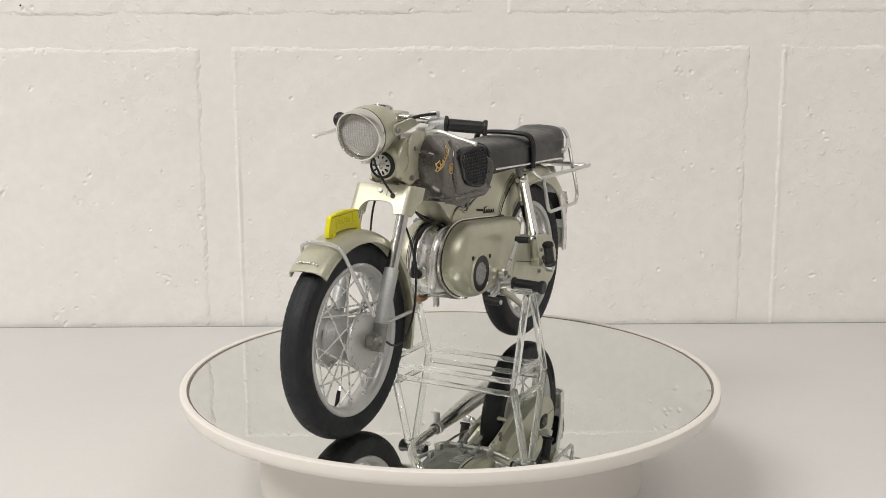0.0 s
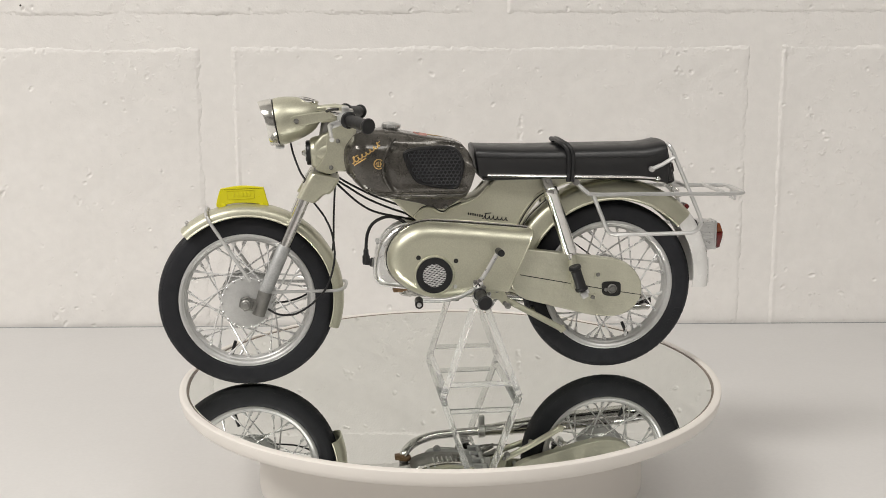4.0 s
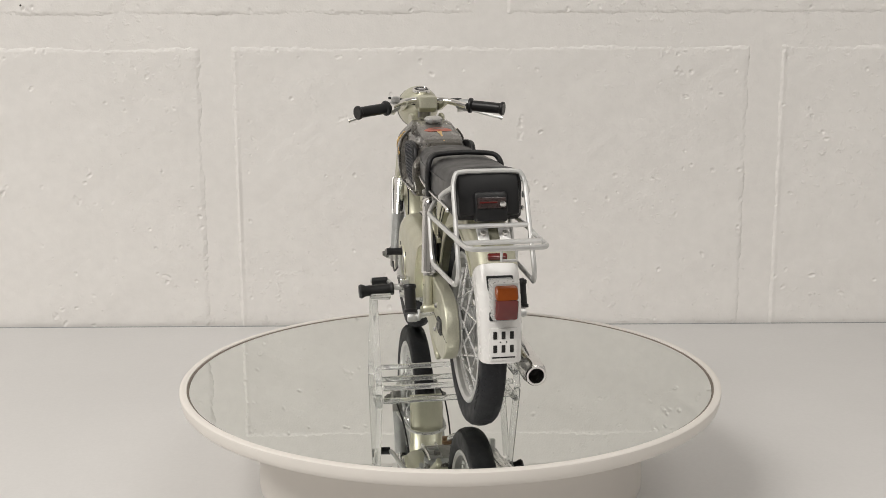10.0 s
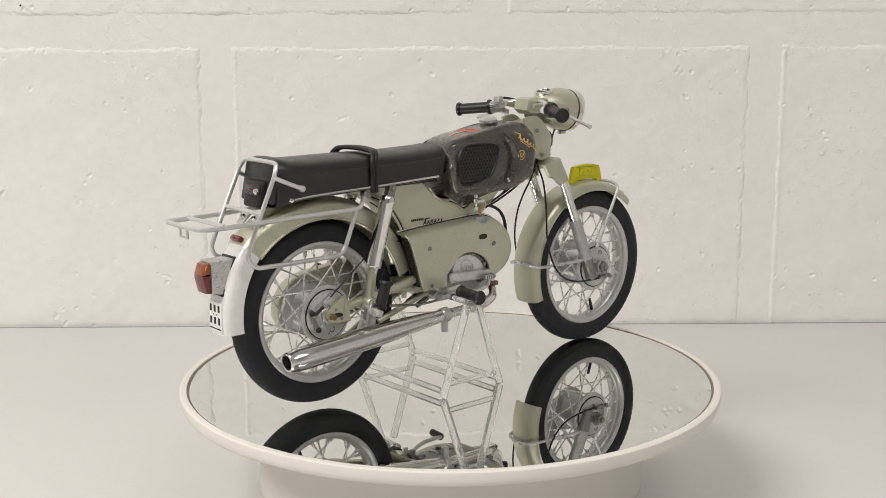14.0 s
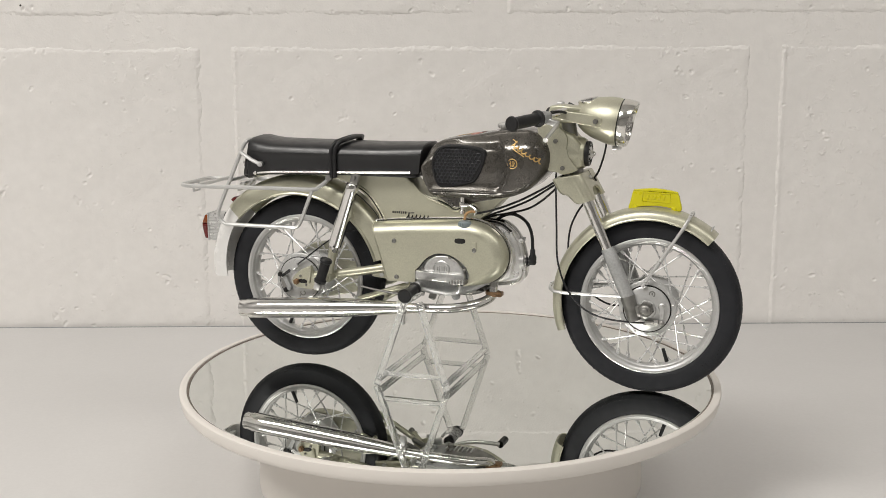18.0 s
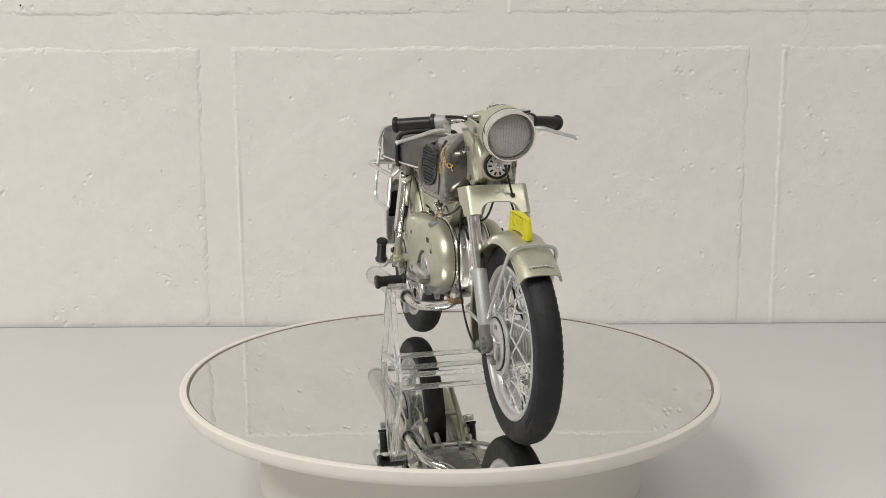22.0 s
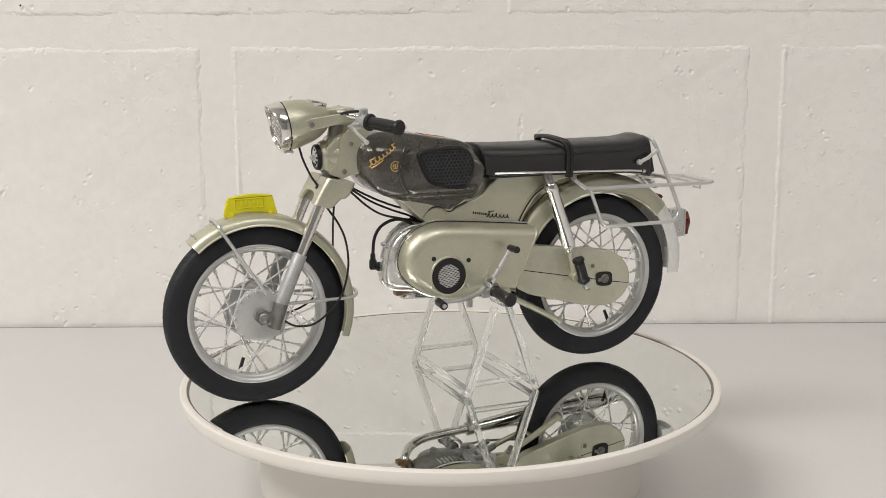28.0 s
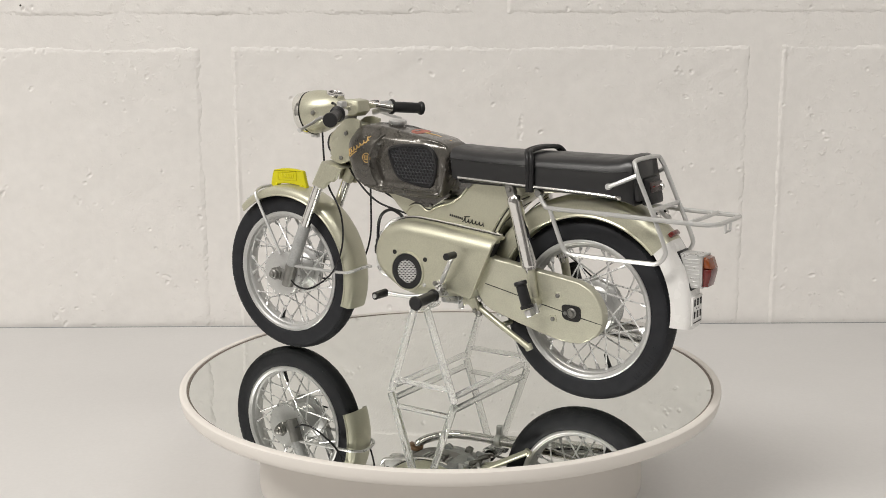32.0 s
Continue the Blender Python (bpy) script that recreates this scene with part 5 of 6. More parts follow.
    part("front_wall", prism([q for q in ro if q[0] > 10.0], -5.8, -7.5, 0.0), M_PAINT, r, "curved front wall of the cover")
    top = [q for q in ro[:len(ro) // 2] if q[0] < 11.0 and q[1] > 57]
    part("top_fold", prism(top + [(x, z - 0.9) for x, z in reversed(top)], -5.4, -7.5, 0.0), M_PAINT, r, "folded top of the cover")
    rim = [q for q in ro[:len(ro) // 2] if q[1] > 57.0 or q[0] > 12]
    part("cover_edge", tube([(x, -5.8, z) for x, z in inset(rim, -0.35)], 0.5, 8, per=1), M_CHAMP, r, "bright rolled edge of the cover")
    part("edge_groove", tube([(x, -6.6, z) for x, z in inset(rim, 0.02)], 0.24, 6, per=1), M_DARK, r, "thin dark groove beside the edge")
    # shade between right cover and engine, set in as a black plate
    part("edge_shade", prism([(6.0, 58.6), (10, 58.8), (15.0, 57.6), (19.8, 54.2), (22.4, 49.2), (22.2, 44.8), (20.0, 41.0), (16.0, 38.4), (10.0, 37.4)], -5.6, -5.0, 0.0), M_DARK, r, "dark plate for the shade between cover and engine")
    # shade inside the rear rim, painted as a thin black plate
    part("rear_shade", prism([(-27.5, 56.4), (-27.75, 56.4), (-22.2, 38.2), (-22.0, 38.2)], -7.8, -11.4, 0.0), M_DARK, r, "dark plate for the shade inside the cover's rear rim")
    part("rear_rim", tube([(-27.9, -8.2, 58.0), (-27.5, -11.2, 56.6), (-26.4, -12.5, 53.0), (-23.6, -12.6, 44.0), (-21.6, -12.5, 37.4)], 0.32, 6), M_PAINT, r, "thin rolled rear rim of the cover")
    # solid black block gives the shade of the space under the cover
    part("inner_shade", prism([(-24.0, 55.0), (-4, 56.5), (-4, 42.0), (-18.6, 40.0)], -2.5, -9.6, 0.3), M_DARK, r, "dark block for the shaded space behind the cover")
    part("pressed_tab", box((12.4, -12.5, 51.6), (1.7, 0.5, 3.0), 0.2), M_PAINT, r, "small pressed tab")
    for x, z in ((-18.6, 52.0), (-17.8, 38.5), (12.3, 50.2)):
        part("bolt", lathe([(0, 0), (0.85, 0), (0.85, 0.4), (0.5, 0.5), (0.45, 0.3), (0, 0.3)], (x, -12.5, z), (0, -1, 0), 14), M_STEEL, r)
    part("slot", prism(smooth_outline([(5.2, 52.5), (5.2, 54.1), (8.6, 54.1), (8.6, 52.5)], 3), -12.3, -12.66, 0.1), M_DARK, r, "dark oval slot")
    # crankcase, cylinder and head
    cc = part("crankcase", prism(smooth_outline([(-14, 37), (-12, 46), (-4, 52), (10, 54), (18, 50), (20, 44), (18, 38.6), (8, 33), (-4, 32.2), (-11, 33.6)], 3), -10.4, 9.0, 1.4, 3), M_CAST, bike, "cast aluminium crankcase")
    part("clutch_cover", prism(smooth_outline([(-7.6, 40.2), (-6.4, 45.0), (-2, 47.4), (3.0, 47.0), (6.8, 44.0), (8.4, 40.4), (4, 38.6), (-4, 38.4)], 3), -10.0, -11.9, 0.7, 3), M_ALU, cc, "polished clutch cover")
    part("cut_edge", tube([(x, -11.2, z) for x, z in ((-10.4, 41.4), (-9.2, 42.6), (-6.0, 46.2), (-1.5, 48.2), (3.6, 47.6), (8.2, 44.8), (10.2, 41.4), (9.9, 39.2))], 0.3, 6), M_BLACK, cc, "dark gap round the cut-out")
    for x, z in ((-7.6, 42.0), (2.6, 46.8), (8.4, 42.6)):
        part("case_bolt", bolt((x, -11.4, z), 0.7, 0.6, (0, -1, 0)), M_STEEL, cc)
    part("cover_ring", tube([(-0.4 + 3.0 * math.cos(k * math.pi / 10), -12.0, 42.4 + 2.9 * math.sin(k * math.pi / 10)) for k in range(20)], 0.28, 5, smooth=False, loop=True), M_ALU, cc)
    for k in range(5):
        part("cover_relief", box((-2.2 + k * 0.9, -12.0, 42.4), (0.5, 0.5, 2.6 - 0.5 * abs(k - 2)), 0.1), M_ALU, cc)
    part("kick_boss", box((-0.4, -13.0, 39.7), (19.0, 2.4, 3.4), 0.5, (0, 2, 0)), M_ALU, cc, "cast ledge")
    part("chain_pad", box((7.0, -14.6, 38.6), (6.0, 4.0, 1.5), 0.3, (0, -4, 0)), M_STEEL, cc, "ribbed brake pedal pad")
    for k in range(5):
        part("pad_rib", box((4.8 + k * 1.1, -16.6, 38.9), (0.5, 0.5, 1.6), 0.1), M_ALU, cc)
    head_line = [(6, 58.4), (13, 59.2), (19.0, 58.6), (23.2, 55.8), (25.8, 51.8), (27.2, 47.0), (27.8, 41.6), (26.8, 38.0), (22.8, 36.2), (8, 34.6)]
    hd = part("cylinder_head", prism(shape([(4, 57.6, 1)] + [(x - 0.3, z - (0.3 if z > 46 else -0.3)) for x, z in head_line] + [(4, 35.4, 1)], 3), -1.6, 5.6, 1.6, 4), M_HEAD, cc, "polished cylinder head")
    part("head_side", prism(shape([(4, 57.0, 1)] + [(x - (2.0 if z > 44 else 3.4), z - (0.7 if z > 44 else -1.2)) for x, z in head_line] + [(4, 36.4, 1)], 3), -5.2, -1.2, 1.0, 3), M_HEAD, hd, "set-back side of the head")
    for y, r_ in ((-0.8, 0.5), (4.6, 0.5)):
        part("head_band", tube([(x, y, z) for x, z in head_line], r_, 8), M_HEAD, hd, "raised polished band")
    for y, n_ in ((-1.7, 4), (3.4, 3)):
        part("head_groove", tube([(x + 0.02, y * (1.0 if k > 1 else 0.85), z) for k, (x, z) in enumerate(head_line[:n_])], 0.4, 6), M_DARK, hd)
    part("head_boss", lathe([(0, -1.0), (3.0, -1.0), (2.6, 0.6), (1.6, 0.9), (0, 0.9)], (27.2, 0.4, 44.6), (1, 0, 0.1), 20), M_HEAD, hd, "boss round the plug")
    for y, z in ((0.2, 39.4), (3.8, 39.4), (-0.6, 52.4), (3.6, 52.4)):
        part("stud_nut", bolt((26.2, y, z), 0.8, 1.0, (1, 0, 0)), M_ALU, hd)
    part("sump", prism(smooth_outline([(-9, 34.6), (-5, 32.4), (6, 31.6), (12, 32.6), (15, 35.0), (3, 36.4)], 3), -6.4, 6.6, 1.2, 3), M_STEEL, cc, "cast sump under the engine")
    for k in range(7):
        part("sump_rib", box((-3.5 + k * 1.7, 3.4, 31.6), (0.6, 4.6, 0.9), 0.2), M_ALU, cc)
    # springs, links and plates of the stand and the pedals
    for y0 in (-3.6, 2.4):
        part("stand_spring", tube([(-12.5 - 0.045 * k, y0 + 0.9 * math.cos(k * 0.9), 31.6 + 0.9 * math.sin(k * 0.9) - 0.02 * k) for k in range(110)], 0.22, 5, per=1, smooth=False), M_STEEL, bike, "coiled steel stand spring")
    part("stand_hinge", rod((-13.0, -9.6, 33.4), (-13.0, 10.4, 33.4), 1.25, seg=14), M_SILVER, bike, "hinge tube of the stand")
    part("cross_brace", tube([(-30.0, 8.0, 25.6), (-31.0, 2.0, 26.0), (-31.0, -3.0, 27.6), (-30.4, -5.6, 29.2)], 0.95, 8), M_PAINT, bike, "cross brace of the folded stand")
    part("rest_bar_rear", tube([(-11.6, -15.0, 34.2), (-12.0, -9.0, 32.4), (-12.0, 9.0, 32.4), (-11.4, 18.0, 34.2)], 0.9, 10), M_SILVER, bike, "second footrest bar")
    for y0 in (-9.4, -3.0, 4.2, 10.2):
        part("rest_clamp", box((-10.6, y0, 32.6), (5.2, 1.6, 2.6), 0.4), M_CAST, bike, "clamp under the footrest bars")
    part("brake_link", tube([(-8.4, -10.6, 33.2), (-14.0, -9.4, 31.6), (-22.0, -8.8, 31.4), (-34.0, -8.8, 33.0)], 0.45, 8), M_STEEL, bike, "thin steel brake link")
    part("pedal_stop", box((-4.6, -9.4, 31.8), (2.4, 2.6, 3.0), 0.4, (0, 20, 0)), M_STEEL, bike, "pedal stop under the engine")
    part("pedal_return", lathe([(0, 0), (1.5, 0), (1.5, 1.4), (0.8, 1.8), (0, 1.8)], (4.0, -7.6, 31.8), (0, -1, 0), 12), M_CAST, bike, "round pedal boss")
    for s in (-1, 1):
        part("engine_rail", prism([(-30, 40.0), (-8, 38.6), (8, 34.4), (8, 32.6), (-8, 34.4), (-30, 36.6)], 5.4 * s, 6.6 * s, 0.3), M_PAINT, cc, "champagne rail under the engine")
    for x, z in ((-26.0, 37.6), (-16.0, 35.6)):
        part("rail_tube", rod((x, -7.0, z), (x, 7.0, z), 0.9, seg=10), M_SILVER, cc)
    for k in range(6):
        part("case_fin", box((-4.0 + k * 2.6, 7.6, 33.4), (1.0, 2.4, 2.0), 0.3), M_ALU, cc)
    part("brake_pedal", tube([(-9.0, -11.5, 34.6), (-4.0, -12.6, 34.0), (3.0, -13.4, 33.6), (7.0, -14.4, 35.0), (8.0, -14.8, 37.6)], 0.8, 8), M_SILVER, bike, "silver brake pedal")
    part("drain_bolt", lathe([(0, 0), (1.4, 0), (1.4, 1.2), (0, 1.3)], (-2, 3, 30.8), (0, 0, -1), 6), M_STEEL, cc)
    part("spark_plug", rod((27.2, 0.5, 44.4), (29.0, 0.5, 44.4), 0.9, seg=10), M_WHITE, cc, "white spark plug")
    cap = part("plug_cap", lathe([(0, 0), (1.5, 0), (1.7, 0.3), (1.7, 0.9), (1.3, 1.1), (1.3, 3.0), (0.9, 3.4), (0, 3.4)], (28.2, 0.5, 44.4), (1, -0.1, 0.15), 16), M_BLACK, bike, "black angled plug cap")
    part("cap_ring", lathe([(1.2, -0.2), (1.75, -0.2), (1.75, 0.25), (1.2, 0.25)], (28.3, 0.5, 44.4), (1, -0.1, 0.15), 16, closed=True), M_STEEL, cap, "steel ring of the cap")
    part("boot", lathe([(0, -1.4), (1.1, -1.4), (1.4, -0.8), (1.4, 1.6), (1.0, 2.4), (0.95, 4.0), (0.7, 4.4), (0, 4.4)], (30.7, 0.3, 45.0), (0, 0, 1), 14), M_BLACK, cap)
    part("ignition_lead", tube([(30.7, 0.3, 49.0), (30.2, 0.6, 54.6), (28.4, 1.2, 58.6), (25.2, 2.0, 60.9), (21.6, 2.8, 61.6), (18.0, 3.4, 60.4), (15, 3.6, 58)], 0.62, 8), M_BLACK, cap, "black ignition lead")
    # carburettor side, right: fuel tap, hose, adjuster
    tap = part("fuel_tap", lathe([(0, 0), (1.0, 0), (1.0, 1.2), (0.7, 1.4), (0.7, 2.4), (1.15, 2.6), (1.15, 4.2), (0.8, 4.4), (0.8, 7.0), (0, 7.0)], (6.6, -8.8, 62.8), (0, 0, 1), 12), M_CHROME, bike, "small fuel tap under the tank")
    part("tap_lever", box((7.9, -10.0, 66.2), (3.6, 0.9, 1.3), 0.3), M_CHROME, tap)
    part("tap_pipe", tube([(6.6, -8.8, 66.0), (9.4, -9.0, 66.2), (11.6, -8.6, 64.6), (11.0, -8.0, 62.2)], 0.5, 8), M_CHROME, tap)
    part("fuel_hose", tube([(11.4, -8.6, 63.6), (9.6, -9.2, 63.6), (8.2, -9.6, 62.6), (7.8, -9.8, 60.6)], 0.5, 8), M_HOSE, tap, "tan fuel hose")
    part("adjuster", lathe([(0, 0), (2.2, 0), (2.45, 0.5), (2.45, 1.6), (2.0, 2.3), (0, 2.5)], (8.0, -9.8, 58.0), (0, 0, 1), 20), M_CAP, bike, "pale blue ribbed carburettor cap")
    for k in range(18):
        a_ = 2 * math.pi * k / 18
        part("cap_rib", box((8.0 + 2.42 * math.cos(a_), -9.8 + 2.42 * math.sin(a_), 59.1), (0.5, 0.5, 1.3), 0.1, (0, 0, math.degrees(a_))), M_CAP, bpy.data.objects["adjuster"])
    # exhaust on the right side
    pipe = part("exhaust_pipe", tube([(17.4, -5.0, 35.6), (17.0, -5.8, 32.3), (15.2, -8.4, 30.8), (11.6, -12.2, 29.8), (5.4, -14.9, 28.8), (-3, -15.7, 28.3), (-10, -15.8, 28.0), (-15, -15.8, 27.8)], 1.75, 14), M_EXH, bike, "curved chrome exhaust pipe")
    a, b = V((-13.0, -15.8, 27.9)), V((-81.2, -15.2, 22.6))
    d = (b - a).normalized()
    L = (b - a).length
    part("silencer", lathe([(1.8, 0), (2.1, 1.0), (2.3, 4.0), (2.7, L * 0.15), (3.5, L * 0.34), (3.85, L * 0.5), (3.95, L * 0.87), (3.9, L - 3.6), (3.5, L - 2.8), (3.4, L - 0.3), (3.1, L), (2.5, L), (2.4, L - 6), (1.0, L - 6.1), (0.02, L - 6.1)], a, d, 32), M_EXH, pipe, "tapered chrome silencer")
    part("outlet", lathe([(0, 0), (2.35, 0), (2.35, 0.3), (1.0, 0.5), (0.9, -0.4), (0, -0.4)], b - d * 5.8, d, 24), M_DARK, pipe, "dark silencer outlet")
    part("clamp", lathe([(2.3, -1.2), (2.75, -1.2), (2.75, 1.2), (2.3, 1.2)], a + d * 1.6, d, 20, closed=True), M_ALU, pipe, "pipe clamp")
    part("clamp_bolt", box((-14.6, -15.8, 23.6), (2.4, 2.0, 4.4), 0.5), M_ALU, pipe)
    part("exhaust_stub", rod((17.2, -4.9, 40.0), (17.3, -4.9, 34.0), 1.7, seg=18), M_STEEL, pipe)
    part("exhaust_flange", lathe([(0, -0.8), (2.7, -0.8), (2.9, -0.4), (2.9, 0.5), (2.6, 0.8), (0, 0.8)], (17.3, -5.0, 33.2), (0.1, 0, 1), 12, bm=box((18.8, -4.6, 32.8), (3.8, 3.8, 1.7), 0.4)), M_COPPER, pipe, "rusty exhaust flange")
    # foot controls
    bar = part("footrest_bar", tube([(-8.2, -17.0, 37.2), (-9.4, -12, 35.4), (-9.4, 0, 33.4), (-9.4, 12, 35.4), (-8.4, 20.5, 36.6)], 1.1, 10), M_SILVER, bike, "silver footrest bar")
    for s, y0, y1 in ((-1, -17.6, -29.0), (1, 20.0, 32.6)):
        a, b = V((-8.6, y0, 35.8)), V((-8.8, y1, 35.2))
        L = (b - a).length
        part("footrest", lathe([(0, 0), (2.2, 0), (2.4, 0.4), (2.3, 1.0), (1.9, 1.4), (2.0, L * 0.5), (1.95, L - 2.4), (2.5, L - 1.4), (2.6, L - 0.6), (2.2, L), (0, L)], a, (b - a).normalized(), 20), M_BLACK, bar, "black rubber footrest")
    k = part("kick_lever", tube([(-8.8, 15.6, 38.4), (-9.8, 16.8, 40.6), (-11.6, 17.6, 43.8), (-15.4, 18.4, 50.6)], 0.8, 10), M_SILVER, bike, "silver kick lever with black rubber")
    part("pedal_rubber", rod((-15.6, 17.8, 50.8), (-15.8, 23.2, 51.0), 1.3, 1.25, 14), M_BLACK, k, "black pedal rubber")
    part("boss", lathe([(0, 0), (1.8, 0), (1.8, 2.4), (0.8, 2.8), (0, 2.8)], (-8.6, 14.6, 38.4), (0, 1, 0), 14), M_ALU, k)
    part("clevis", box((-8.6, 16.4, 39.0), (2.4, 2.2, 3.4), 0.5, (0, -30, 0)), M_CHROME, k, "chrome clevis of the lever")
    part("clevis_bolt", bolt((-7.4, 17.4, 39.6), 0.9, 0.9, (0, 1, 0)), M_STEEL, k)
    part("clamp_nut", bolt((-10.4, 17.0, 37.4), 0.9, 1.0, (0, 1, 0)), M_STEEL, k)
    gusset = part("stand_bracket", prism(smooth_outline([(-11.0, 36.4), (-17.6, 36.6), (-20.6, 30.8), (-19.4, 28.4), (-16.4, 31.4), (-13.4, 30.4), (-11.6, 32.2)], 3), 8.6, 9.8, 0.2), M_PAINT, bike, "champagne bracket with bolts under the engine")
    for x, z in ((-13.2, 33.6), (-19.4, 29.6), (-16.4, 34.6)):
        part("bolt", bolt((x, 9.8, z), 0.9, 1.0), M_STEEL, gusset)
    part("tab", box((-13.2, 9.4, 30.8), (2.2, 1.0, 3.0), 0.3), M_ALU, gusset)
    g = part("gear_lever", tube([(-7.4, 14.0, 36.4), (-3.0, 16.5, 34.6), (3.0, 18.0, 33.6), (9.0, 18.6, 33.6), (13.0, 19.4, 34.0)], 0.85, 10), M_ALU, bike, "silver gear lever with black rubber")
    part("lever_rubber", rod((13.2, 19.4, 34.0), (13.6, 25.4, 33.8), 1.5, 1.45, 14), M_BLACK, g, "black lever rubber")
    part("tip", lathe([(0, 0), (0.8, 0), (0.8, 0.6), (0, 0.7)], (13.6, 25.3, 33.8), (0, 1, 0), 10), M_ALU, g)


def cables():
    part("front_brake_cable", tube([(42.0, -4.0, 90.0), (41.6, -5.2, 84.0), (41.0, -6.6, 77.0), (41.8, -9.2, 70.0), (42.4, -10.4, 60.0), (43.0, -10.6, 48.0), (46.2, -10.4, 38.4), (51.6, -10.2, 31.8), (59.0, -10.2, 28.4), (70.0, -10.0, 27.4), (76.6, -9.6, 27.8)], 0.38, 6), M_BLACK, bike, "long black front brake cable")
    part("speedometer_cable", tube([(57.4, 0.4, 88.8), (56.4, 1.4, 84.4), (54.2, 3.6, 78.6), (52.2, 4.9, 75.6)], 0.38, 6), M_BLACK, bike, "black speedometer cable")
    part("speedometer_cable", tube([(51.0, 4.9, 73.0), (50.0, 6.2, 68.6), (46.0, 6.4, 62.6), (43.3, 6.8, 55.6), (43.0, 7.7, 46.0), (46.8, 9.0, 36.0), (55.6, 10.8, 29.0), (62.6, 10.6, 28.2), (67.0, 10.4, 30.4)], 0.38, 6), M_BLACK, bike, "black speedometer cable")
    for line in ([(46.0, -3.0, 80.0), (43.0, -4.4, 77.4), (40.0, -5.4, 75.0), (36.0, -6.0, 72.5), (27.9, -6.4, 68.2), (19.0, -7.0, 64.6), (12.1, -8.0, 62.9)],
                 [(46.0, -1.0, 79.6), (42.7, -2.0, 76.8), (41.1, -2.0, 74.8), (37.0, -2.0, 72.0), (30.2, -2.0, 67.7), (21.9, -2.0, 64.0), (16.0, -2.0, 61.8), (11.0, -2.0, 58.6)],
                 [(46.0, 1.6, 79.2), (42.5, 2.5, 76.0), (41.3, 2.5, 74.2), (39.3, 2.6, 72.1), (33.8, 2.8, 67.1), (28.4, 2.8, 63.8), (21.4, 2.6, 61.9), (14.5, 2.4, 60.4), (10.0, 2.4, 58.4)]):
        part("control_cable", tube(line, 0.40, 8), M_BLACK, bike, "black control cable")
    part("bar_cable", tube([(40.6, 14.6, 101.6), (43.4, 10.0, 101.0), (45.4, 6.0, 99.6), (46.6, 3.4, 98.6)], 0.5, 6), M_BLACK, bike, "short black cable under the bars")
    part("bar_cable", tube([(41.0, -14.6, 100.6), (43.6, -10.0, 100.4), (45.6, -6.0, 99.2), (46.8, -3.4, 98.2)], 0.5, 6), M_BLACK, bike, "short black cable under the bars")


